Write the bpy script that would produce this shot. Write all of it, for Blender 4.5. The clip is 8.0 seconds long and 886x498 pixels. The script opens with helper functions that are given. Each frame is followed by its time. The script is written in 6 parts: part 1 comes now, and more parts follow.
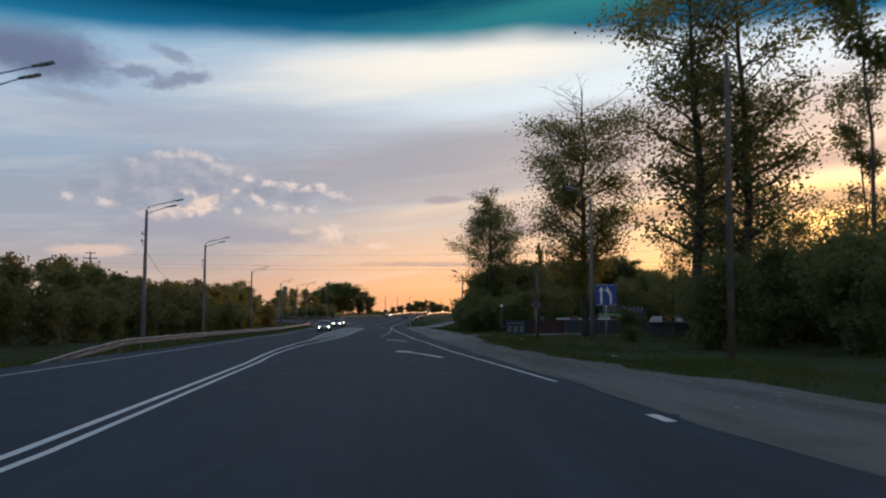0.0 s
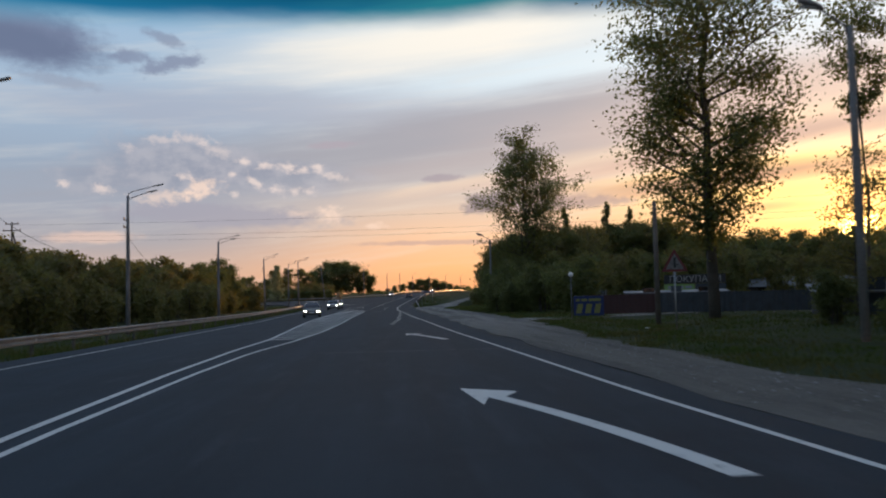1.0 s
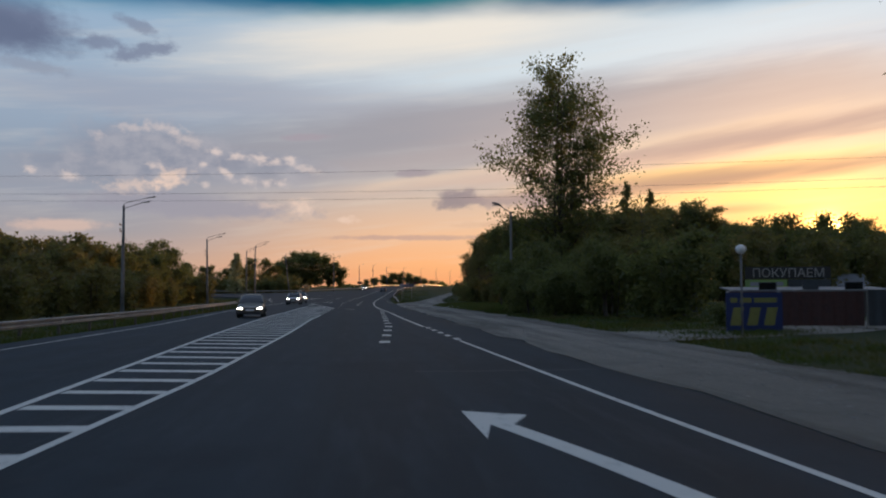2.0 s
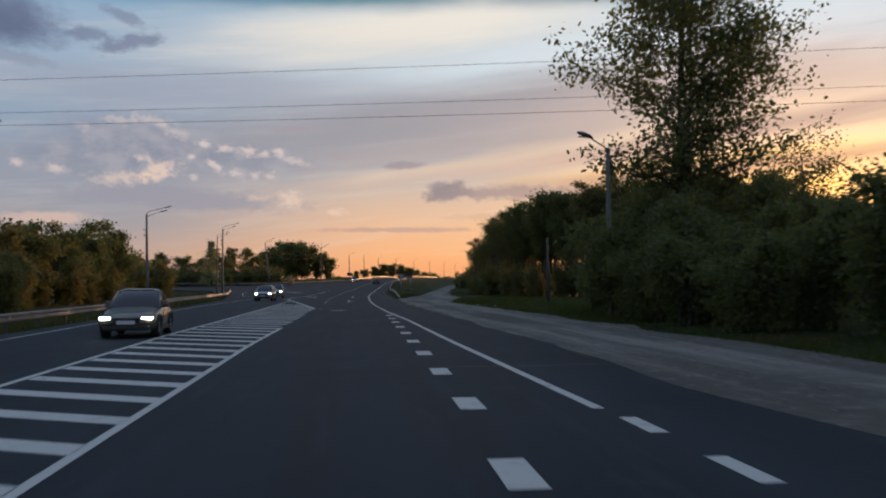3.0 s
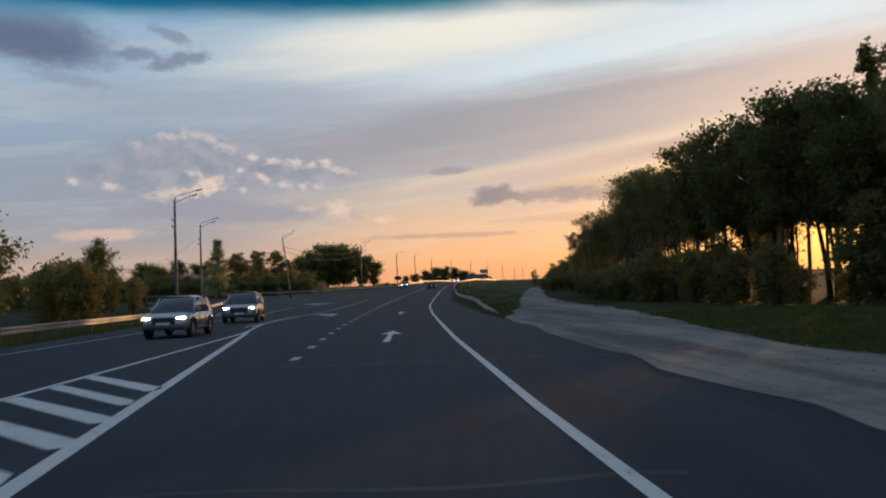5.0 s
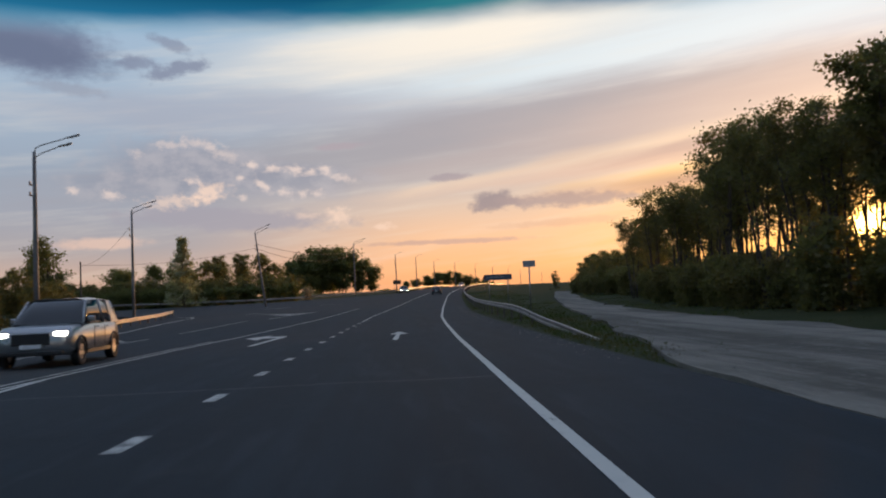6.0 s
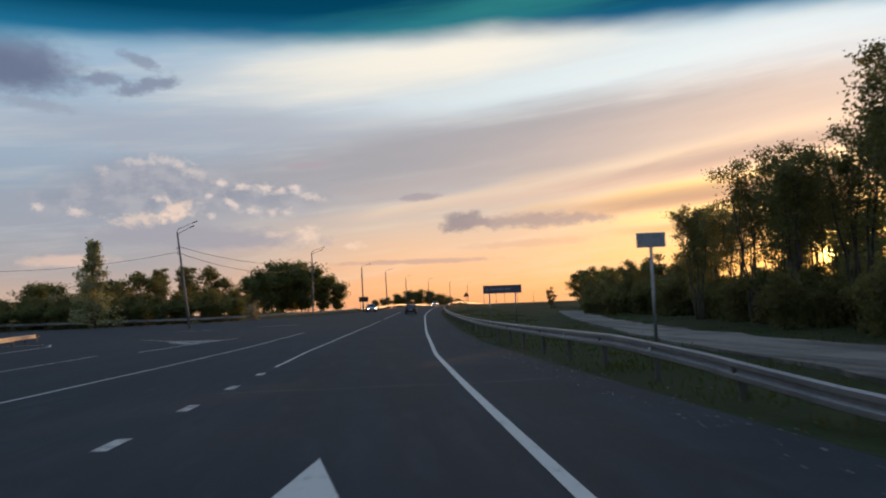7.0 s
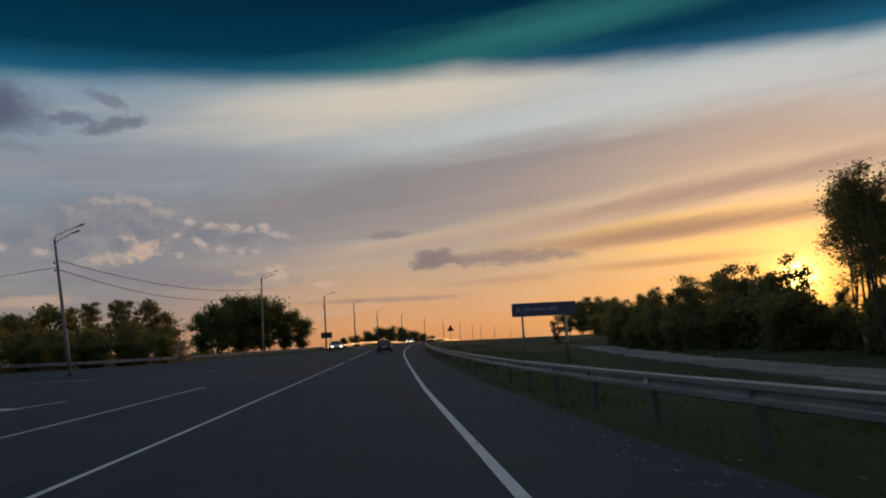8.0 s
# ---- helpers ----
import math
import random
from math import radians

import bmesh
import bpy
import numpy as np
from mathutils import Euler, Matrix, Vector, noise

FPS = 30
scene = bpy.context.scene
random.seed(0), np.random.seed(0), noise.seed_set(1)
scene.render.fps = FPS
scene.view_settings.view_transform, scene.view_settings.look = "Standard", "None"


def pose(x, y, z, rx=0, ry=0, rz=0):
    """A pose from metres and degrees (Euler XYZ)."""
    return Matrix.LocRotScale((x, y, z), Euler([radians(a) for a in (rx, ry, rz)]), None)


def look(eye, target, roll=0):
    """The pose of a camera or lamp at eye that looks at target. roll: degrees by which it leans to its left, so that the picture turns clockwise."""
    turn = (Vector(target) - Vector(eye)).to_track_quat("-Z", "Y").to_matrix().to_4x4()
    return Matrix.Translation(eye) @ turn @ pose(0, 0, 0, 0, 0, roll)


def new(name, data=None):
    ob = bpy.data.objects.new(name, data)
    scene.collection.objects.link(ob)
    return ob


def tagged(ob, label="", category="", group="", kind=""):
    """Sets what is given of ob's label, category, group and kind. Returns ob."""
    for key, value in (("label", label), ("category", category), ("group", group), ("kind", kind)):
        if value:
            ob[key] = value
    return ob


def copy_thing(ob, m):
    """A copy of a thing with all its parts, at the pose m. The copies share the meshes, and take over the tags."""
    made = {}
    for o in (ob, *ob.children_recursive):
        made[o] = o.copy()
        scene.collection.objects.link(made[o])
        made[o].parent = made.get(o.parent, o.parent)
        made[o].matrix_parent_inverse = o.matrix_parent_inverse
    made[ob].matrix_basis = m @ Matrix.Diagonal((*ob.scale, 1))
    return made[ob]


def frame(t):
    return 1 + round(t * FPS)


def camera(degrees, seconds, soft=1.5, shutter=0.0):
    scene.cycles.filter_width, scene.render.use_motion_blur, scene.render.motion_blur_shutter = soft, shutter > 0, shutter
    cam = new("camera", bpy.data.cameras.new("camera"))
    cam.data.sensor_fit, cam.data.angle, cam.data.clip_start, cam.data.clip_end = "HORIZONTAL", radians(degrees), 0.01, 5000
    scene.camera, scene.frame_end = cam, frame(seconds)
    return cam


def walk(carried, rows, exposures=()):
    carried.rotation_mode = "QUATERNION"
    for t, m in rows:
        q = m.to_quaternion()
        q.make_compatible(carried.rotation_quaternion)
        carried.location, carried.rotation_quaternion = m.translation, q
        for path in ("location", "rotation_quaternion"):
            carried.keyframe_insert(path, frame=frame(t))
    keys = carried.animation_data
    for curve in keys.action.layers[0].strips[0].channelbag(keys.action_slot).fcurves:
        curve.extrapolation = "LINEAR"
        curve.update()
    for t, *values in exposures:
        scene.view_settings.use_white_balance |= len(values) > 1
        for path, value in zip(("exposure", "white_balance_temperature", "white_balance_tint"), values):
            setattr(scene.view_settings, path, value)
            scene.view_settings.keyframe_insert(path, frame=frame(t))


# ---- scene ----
# ======== camera ========
cam = camera(55.19, 8.0, soft=2.0, shutter=0.15)
PATH = [
    (0.0, -0.000, 0.000, 1.503, 94.777, -0.118, -3.545),
    (0.5, -0.451, 13.467, 1.488, 94.229, 0.275, -2.997),
    (1.0, -0.857, 26.946, 1.532, 93.306, 1.362, -3.524),
    (1.5, -1.224, 40.436, 1.454, 93.025, 0.651, -4.649),
    (3.0, -1.741, 81.015, 1.494, 92.448, 0.392, -6.225),
    (3.5, -1.781, 94.426, 1.463, 91.474, 0.978, -5.547),
    (4.0, -1.696, 107.858, 1.448, 92.203, 1.508, -4.281),
    (4.5, -1.565, 121.303, 1.443, 92.590, 1.708, -3.252),
    (6.0, -1.304, 161.747, 1.356, 93.267, 2.520, -2.855),
    (6.5, -1.101, 175.248, 1.360, 93.400, 2.216, -3.963),
    (7.0, -0.860, 188.716, 1.387, 94.536, 2.213, -4.906),
    (7.5, -0.530, 202.046, 1.429, 95.688, 2.319, -6.435),
    (8.0, 0.000, 215.295, 1.511, 96.997, 2.811, -6.881),
]
EXPOSURES = [(0.0, 0.36, 6680, 9), (0.5, 0.38, 6680, 8), (1.0, 0.38, 6680, 9), (1.5, 0.2, 6680, 10), (3.0, 0.12, 6680, 10), (3.5, 0.12, 6580, 7), (4.5, 0.14, 6580, 6), (6.0, 0.32, 6950, 11), (6.5, 0.26, 6850, 9), (7.0, 0.3, 6850, 8), (7.5, 0.22, 7350, 10), (8.0, -0.38, 7250, 10)]
walk(cam, [(t, pose(*p)) for t, *p in PATH], EXPOSURES)

# ======== sky, sun ========
SUN_AZ, SUN_EL = 29.9, 3.5


def srgb(r, g, b, k=1.0):
    return tuple(k * (c / 255 / 12.92 if c <= 10 else ((c / 255 + 0.055) / 1.055) ** 2.4) for c in (r, g, b)) + (1.0,)


class Nodes:
    """Short hand for building node trees."""

    def __init__(self, tree):
        self.tree = tree
        tree.nodes.clear()

    def add(self, kind, **props):
        n = self.tree.nodes.new(kind)
        for k, v in props.items():
            if k == "operation":
                n.operation = v
            elif k == "blend":
                n.blend_type = v
            elif k == "kind":
                n.noise_type = v
        return n

    def put(self, socket, v):
        if isinstance(v, bpy.types.NodeSocket):
            self.tree.links.new(v, socket)
        else:
            socket.default_value = v

    def math(self, op, a, b=0.0, c=0.0, clamp=False):
        n = self.add("ShaderNodeMath", operation=op)
        n.use_clamp = clamp
        for s, v in zip(n.inputs, (a, b, c)):
            self.put(s, v)
        return n.outputs[0]

    def smooth(self, x, lo, hi, a=0.0, b=1.0):
        n = self.add("ShaderNodeMapRange")
        n.interpolation_type = "SMOOTHSTEP"
        for k, v in zip((0, 1, 2, 3, 4), (x, lo, hi, a, b)):
            self.put(n.inputs[k], v)
        return n.outputs[0]

    def mix(self, f, a, b, blend="MIX"):
        n = self.add("ShaderNodeMix")
        n.data_type, n.blend_type = "RGBA", blend
        self.put(n.inputs[0], f)
        self.put(n.inputs[6], a)
        self.put(n.inputs[7], b)
        return n.outputs[2]

    def ramp(self, x, stops):
        n = self.add("ShaderNodeValToRGB")
        e = n.color_ramp.elements
        while len(e) < len(stops):
            e.new(0.5)
        for el, (p, c) in zip(e, stops):
            el.position, el.color = p, c
        self.put(n.inputs[0], x)
        return n.outputs[0]

    def noise(self, vec, scale, detail=4.0, rough=0.55, dist=0.0):
        n = self.add("ShaderNodeTexNoise")
        self.put(n.inputs["Vector"], vec)
        for k, v in (("Scale", scale), ("Detail", detail), ("Roughness", rough), ("Distortion", dist)):
            n.inputs[k].default_value = v
        return n.outputs["Fac"]

    def xyz(self, x, y, z=0.0):
        n = self.add("ShaderNodeCombineXYZ")
        for s, v in zip(n.inputs, (x, y, z)):
            self.put(s, v)
        return n.outputs[0]


def build_sky():
    world = bpy.data.worlds.new("sky")
    scene.world = world
    world.use_nodes = True
    N = Nodes(world.node_tree)
    coord = N.add("ShaderNodeTexCoord").outputs["Generated"]
    sep = N.add("ShaderNodeSeparateXYZ")
    N.put(sep.inputs[0], coord)
    dx, dy, dz = sep.outputs
    az = N.math("MULTIPLY", N.math("ARCTAN2", dx, dy), 180 / math.pi)
    el = N.math("MULTIPLY", N.math("ARCSINE", dz), 180 / math.pi)

    # clear air: three columns of the sky from the horizon up, blended across
    def column(stops):
        return N.ramp(N.math("DIVIDE", el, 40.0, clamp=True), [(e / 40, srgb(*c)) for e, c in stops])

    left = column([(0, (200, 154, 128)), (2.2, (180, 156, 146)), (4, (151, 148, 156)), (6, (140, 146, 162)), (9, (133, 148, 169)), (13, (142, 162, 185)), (18, (140, 166, 192)), (40, (128, 150, 186))])
    middle = column([(0, (230, 152, 104)), (2, (234, 170, 122)), (4, (218, 176, 146)), (6, (195, 173, 160)), (8, (166, 164, 169)), (11, (156, 162, 174)), (14, (178, 190, 202)), (18, (200, 208, 212)), (40, (128, 150, 186))])
    right = column([(0, (245, 176, 102)), (3, (245, 182, 110)), (6, (240, 190, 136)), (9, (224, 196, 168)), (12, (206, 192, 184)), (15, (190, 202, 215)), (18, (182, 204, 220)), (40, (128, 150, 186))])
    col = N.mix(N.smooth(az, -16, 4), left, middle)
    col = N.mix(N.math("MULTIPLY", N.smooth(az, 6, 30), N.smooth(az, 60, 110, 1.0, 0.0)), col, right)

    fine = N.noise(N.xyz(N.math("MULTIPLY", az, 0.6), el, 3.1), 1.5, 7, 0.62)
    broad = N.noise(N.xyz(N.math("MULTIPLY", az, 0.28), el, 9.7), 0.33, 4, 0.5)
    puffs = N.noise(N.xyz(N.math("MULTIPLY", az, 0.9), N.math("MULTIPLY", el, 1.25), 21.0), 0.62, 6, 0.54)
    streak = N.noise(N.xyz(N.math("MULTIPLY", az, 0.10), N.math("SUBTRACT", el, N.math("MULTIPLY", az, 0.09)), 5.5), 1.1, 5, 0.55)

    def cloud(col, colour, a0, e0, ra, re, slope=0.0, soft=0.4, rag=0.6, dens=1.0, texture=None):
        """One cloud: an uneven patch of that colour round (a0, e0), degrees."""
        da = N.math("SUBTRACT", az, a0)
        u = N.math("DIVIDE", da, ra)
        v = N.math("DIVIDE", N.math("SUBTRACT", N.math("SUBTRACT", el, e0), N.math("MULTIPLY", da, slope)), re)
        d = N.math("SQRT", N.math("ADD", N.math("MULTIPLY", u, u), N.math("MULTIPLY", v, v)))
        d = N.math("ADD", d, N.math("MULTIPLY", N.math("SUBTRACT", texture or fine, 0.5), 3.6 * rag))
        m = N.smooth(d, 1 - soft, 1 + soft, dens, 0.0)
        return N.mix(m, col, srgb(*colour))

    # thin streaks over all
    col = N.mix(N.math("MULTIPLY", N.smooth(streak, 0.45, 0.75), 0.22), col, srgb(212, 206, 198))
    # pale and blue upper bands
    col = cloud(col, (232, 222, 208), 4, 17.2, 13, 1.6, 0.13, 0.8, 0.5, 0.62, streak)
    col = cloud(col, (196, 214, 226), 15, 15.2, 14, 1.1, 0.10, 0.7, 0.5, 0.62, streak)
    # long grey sheets
    col = cloud(col, (140, 141, 153), 6, 11.1, 21, 1.9, 0.12, 0.7, 0.35, 0.9, streak)
    col = cloud(col, (158, 150, 156), 8, 9.6, 12, 0.8, 0.14, 0.8, 0.4, 0.6, streak)
    col = cloud(col, (196, 170, 158), 10, 7.9, 8, 0.45, 0.08, 0.8, 0.4, 0.6, streak)
    col = cloud(col, (202, 162, 128), 25, 7.6, 9, 0.6, 0.06, 0.5, 0.5, 0.85, streak)
    col = cloud(col, (166, 156, 160), 26, 12.2, 13, 1.6, 0.06, 0.8, 0.5, 0.8, broad)
    col = cloud(col, (148, 150, 166), -8, 13.0, 12, 1.2, 0.05, 0.7, 0.6, 0.5, broad)
    # slanting breaks and streaks over the warm side
    fibre = N.noise(N.xyz(N.math("MULTIPLY", az, 0.11), N.math("SUBTRACT", el, N.math("MULTIPLY", az, 0.15)), 14.5), 1.1, 4, 0.5)
    col = cloud(col, (238, 210, 178), 18, 9.5, 12, 0.45, 0.13, 1.0, 0.7, 0.45, fibre)
    col = cloud(col, (182, 156, 150), 24, 9.4, 12, 0.6, 0.11, 0.9, 0.6, 0.8, fibre)
    col = cloud(col, (250, 208, 136), 25, 8.0, 9, 0.4, 0.07, 0.9, 0.6, 0.6, fibre)
    col = cloud(col, (196, 156, 128), 24, 7.0, 8, 0.32, 0.07, 0.8, 0.5, 0.75, fibre)
    col = cloud(col, (254, 214, 126), 26, 6.2, 7, 0.4, 0.03, 0.9, 0.5, 0.6, fibre)
    # dark cloud and wisps high on the cold side
    col = cloud(col, (98, 109, 137), -23.6, 16.7, 5.0, 1.9, -0.16, 0.42, 0.22, 0.95)
    col = cloud(col, (84, 96, 124), -23.2, 16.0, 4.4, 1.0, -0.14, 0.6, 0.2, 0.7)
    col = cloud(col, (108, 118, 144), -16.8, 15.6, 0.9, 0.4, 0, 0.6, 0.7, 0.75)
    col = cloud(col, (108, 118, 144), -14.2, 15.3, 1.6, 0.42, 0.25, 0.6, 0.9, 0.8)
    col = cloud(col, (114, 124, 148), -14.4, 16.8, 1.4, 0.32, -0.3, 0.6, 0.8, 0.7)
    col = cloud(col, (128, 136, 156), -20.5, 13.8, 2.0, 0.35, -0.1, 0.5, 0.5, 0.6)
    # heaped cloud: grey body, lit crests and a warm belly
    grey = N.mix(N.smooth(puffs, 0.34, 0.66), srgb(122, 129, 149), srgb(152, 153, 166))

    def heap(col, colour, a0, e0, ra, re, slope, soft, rag, dens):
        """A patch of heaped cloud, its inside given by the colour socket."""
        da = N.math("SUBTRACT", az, a0)
        u = N.math("DIVIDE", da, ra)
        v = N.math("DIVIDE", N.math("SUBTRACT", N.math("SUBTRACT", el, e0), N.math("MULTIPLY", da, slope)), re)
        d = N.math("SQRT", N.math("ADD", N.math("MULTIPLY", u, u), N.math("MULTIPLY", v, v)))
        d = N.math("ADD", d, N.math("MULTIPLY", N.math("SUBTRACT", puffs, 0.5), -3.2 * rag))
        m = N.smooth(d, 1 - soft, 1 + soft, dens, 0.0)
        return N.mix(m, col, colour)

    col = heap(col, grey, -14.0, 8.9, 4.6, 1.9, -0.06, 0.5, 0.45, 0.8)
    col = heap(col, grey, -7.6, 8.3, 5.0, 1.1, -0.05, 0.5, 0.5, 0.75)
    col = heap(col, grey, -18.6, 7.9, 2.6, 0.9, -0.1, 0.6, 0.5, 0.55)
    # flat shelf under it
    col = cloud(col, (141, 141, 157), -11.4, 5.75, 6.6, 0.72, -0.05, 0.45, 0.4, 0.85)
    col = cloud(col, (214, 182, 168), -19, 4.3, 2.5, 0.35, 0.0, 0.5, 0.5, 0.6)
    # sunlit crests, belly and small puffs
    crisp = N.noise(N.xyz(N.math("MULTIPLY", az, 1.0), N.math("MULTIPLY", el, 1.3), 33.0), 1.9, 5, 0.6)

    def dab(col, colour, a0, e0, ra, re, slope=0.0, dens=0.9):
        """A small sunlit tuft of cloud with a ragged edge."""
        da = N.math("SUBTRACT", az, a0)
        u = N.math("DIVIDE", da, ra)
        v = N.math("DIVIDE", N.math("SUBTRACT", N.math("SUBTRACT", el, e0), N.math("MULTIPLY", da, slope)), re)
        d = N.math("SQRT", N.math("ADD", N.math("MULTIPLY", u, u), N.math("MULTIPLY", v, v)))
        d = N.math("ADD", d, N.math("MULTIPLY", N.math("SUBTRACT", crisp, 0.5), -3.4))
        return N.mix(N.smooth(d, 0.0, 1.5, 0.78 * dens, 0.0), col, srgb(*colour))

    crest, belly, puff = (196, 184, 184), (222, 196, 182), (214, 197, 192)
    for colour, a0, e0, ra, re, slope, dens in (
        (crest, -14.8, 10.55, 1.0, 0.26, 0.0, 0.7), (crest, -13.0, 10.65, 1.1, 0.3, -0.1, 0.75), (crest, -11.4, 10.0, 1.0, 0.45, -0.35, 0.7),
        (crest, -16.8, 10.0, 0.45, 0.28, 0.0, 0.6), (belly, -12.4, 7.5, 1.2, 0.55, 0.15, 0.95), (belly, -14.6, 6.9, 2.0, 0.4, 0.05, 0.7),
        (puff, -13.4, 8.2, 0.4, 0.25, 0.0, 0.8), (puff, -9.5, 9.2, 0.4, 0.25, -0.3, 0.9), (puff, -8.3, 9.0, 0.48, 0.28, 0.0, 0.9),
        (puff, -6.7, 8.9, 0.5, 0.3, 0.0, 0.9), (puff, -5.7, 8.7, 0.45, 0.24, 0.0, 0.8), (puff, -4.7, 8.85, 0.4, 0.36, -0.3, 0.85),
        (puff, -3.7, 8.35, 0.8, 0.28, -0.2, 0.6), (puff, -10.3, 8.4, 0.3, 0.16, 0.0, 0.8), (puff, -8.9, 7.9, 0.6, 0.36, -0.5, 0.85),
        (puff, -10.2, 7.2, 0.28, 0.24, 0.0, 0.85), (puff, -7.4, 7.4, 0.5, 0.32, -0.3, 0.8), (puff, -6.3, 7.3, 0.45, 0.26, 0.0, 0.7),
        (puff, -5.2, 7.3, 0.5, 0.24, 0.0, 0.6), (puff, -18.2, 7.3, 0.55, 0.28, -0.2, 0.8), (puff, -20.6, 7.6, 0.35, 0.24, 0.0, 0.8),
        (belly, -3.9, 5.75, 0.9, 0.5, -0.1, 0.8), (belly, -6.2, 5.8, 0.8, 0.2, 0.0, 0.5), (belly, -0.9, 4.95, 0.7, 0.26, 0.0, 0.7)):
        col = dab(col, colour, a0, e0, ra, re, slope, dens)
    # small dark clouds over the road
    col = cloud(col, (122, 118, 132), 6.6, 6.35, 1.35, 0.66, 0.05, 0.45, 0.6, 0.95)
    col = cloud(col, (136, 127, 138), 11.4, 6.2, 4.4, 0.46, -0.01, 0.5, 0.7, 0.85)
    col = cloud(col, (138, 132, 146), 3.6, 8.1, 1.3, 0.24, 0.03, 0.4, 0.5, 0.8)
    col = cloud(col, (150, 140, 154), -3.6, 10.4, 1.4, 0.22, 0.05, 0.5, 0.5, 0.6)
    col = cloud(col, (176, 148, 142), 3.0, 3.75, 5.0, 0.16, 0.0, 0.5, 0.5, 0.8)
    col = cloud(col, (190, 156, 138), 11, 4.7, 4.0, 0.25, 0.03, 0.5, 0.5, 0.6)

    # far atmosphere below the cloud painting
    nishita = N.add("ShaderNodeTexSky")
    nishita.sky_type, nishita.sun_disc = "NISHITA", False
    nishita.sun_elevation, nishita.sun_rotation = radians(SUN_EL), radians(SUN_AZ)
    nishita.dust_density = 3.0
    air = N.mix(1.0, nishita.outputs[0], (0.012, 0.012, 0.014, 1), "MULTIPLY")
    col = N.mix(1.0, col, air, "ADD")

    # windscreen's tinted top strip, painted into the sky as a deep teal belt
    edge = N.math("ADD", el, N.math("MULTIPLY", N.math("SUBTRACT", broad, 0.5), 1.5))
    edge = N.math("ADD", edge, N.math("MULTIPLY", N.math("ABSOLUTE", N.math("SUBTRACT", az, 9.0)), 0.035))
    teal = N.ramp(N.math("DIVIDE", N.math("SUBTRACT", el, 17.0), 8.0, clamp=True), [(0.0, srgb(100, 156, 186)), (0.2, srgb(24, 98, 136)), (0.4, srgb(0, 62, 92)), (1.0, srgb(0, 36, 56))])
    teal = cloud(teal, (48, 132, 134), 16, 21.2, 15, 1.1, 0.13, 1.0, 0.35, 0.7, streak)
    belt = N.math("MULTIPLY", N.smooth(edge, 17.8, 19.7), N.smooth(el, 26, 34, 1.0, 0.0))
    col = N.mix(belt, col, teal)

    # light round the sun
    a, e = radians(SUN_AZ), radians(SUN_EL)
    sun = (math.sin(a) * math.cos(e), math.cos(a) * math.cos(e), math.sin(e))
    dot = N.add("ShaderNodeVectorMath", operation="DOT_PRODUCT")
    N.put(dot.inputs[0], coord)
    dot.inputs[1].default_value = sun
    ang = N.math("MULTIPLY", N.math("ARCCOSINE", N.math("MINIMUM", dot.outputs["Value"], 1.0)), 180 / math.pi)

    def glow(width):
        q = N.math("DIVIDE", ang, width)
        return N.math("EXPONENT", N.math("MULTIPLY", N.math("MULTIPLY", q, q), -1.0))

    for width, colour in ((8.5, (0.09, 0.035, 0.004, 1)), (2.7, (1.2, 0.54, 0.09, 1)), (0.8, (18.0, 11.0, 3.0, 1))):
        col = N.mix(glow(width), col, N.mix(1.0, col, colour, "ADD"))

    # thin dark streaks that lie before the sun's light
    col = cloud(col, (178, 142, 126), 24, 7.4, 10, 0.5, 0.06, 0.9, 0.5, 0.7, fibre)
    col = cloud(col, (176, 152, 148), 26, 9.8, 12, 0.7, 0.07, 0.9, 0.5, 0.6, fibre)
    col = cloud(col, (206, 158, 112), 22, 5.2, 5, 0.25, 0.02, 0.8, 0.4, 0.5, fibre)

    bg = N.add("ShaderNodeBackground")
    N.put(bg.inputs[0], col)
    bg.inputs[1].default_value = SKY
    out = N.add("ShaderNodeOutputWorld")
    N.put(out.inputs[0], bg.outputs[0])


SKY = 1.0
build_sky()
lamp = bpy.data.lights.new("sun", "SUN")
lamp.energy, lamp.angle, lamp.color = 1.3, radians(0.6), (1.0, 0.52, 0.22)
sun_lamp = new("sun", lamp)
_a, _e = radians(SUN_AZ), radians(SUN_EL)
sun_lamp.matrix_world = look((math.sin(_a) * math.cos(_e) * 500, math.cos(_a) * math.cos(_e) * 500, math.sin(_e) * 500), (0, 0, 0))

# ======== materials ========
def material(name, build):
    m = bpy.data.materials.new(name)
    m.use_nodes = True
    N = Nodes(m.node_tree)
    out = N.add("ShaderNodeOutputMaterial")
    bsdf = N.add("ShaderNodeBsdfPrincipled")
    N.put(out.inputs[0], bsdf.outputs[0])
    build(N, bsdf)
    return m


def bumped(N, bsdf, height, strength, distance):
    b = N.add("ShaderNodeBump")
    b.inputs["Strength"].default_value, b.inputs["Distance"].default_value = strength, distance
    N.put(b.inputs["Height"], height)
    N.put(bsdf.inputs["Normal"], b.outputs[0])


def where(N):
    return N.add("ShaderNodeNewGeometry").outputs["Position"]


def spread(N):
    return N.add("ShaderNodeObjectInfo").outputs["Random"]


def rgb(*c):
    return (*c, 1.0)


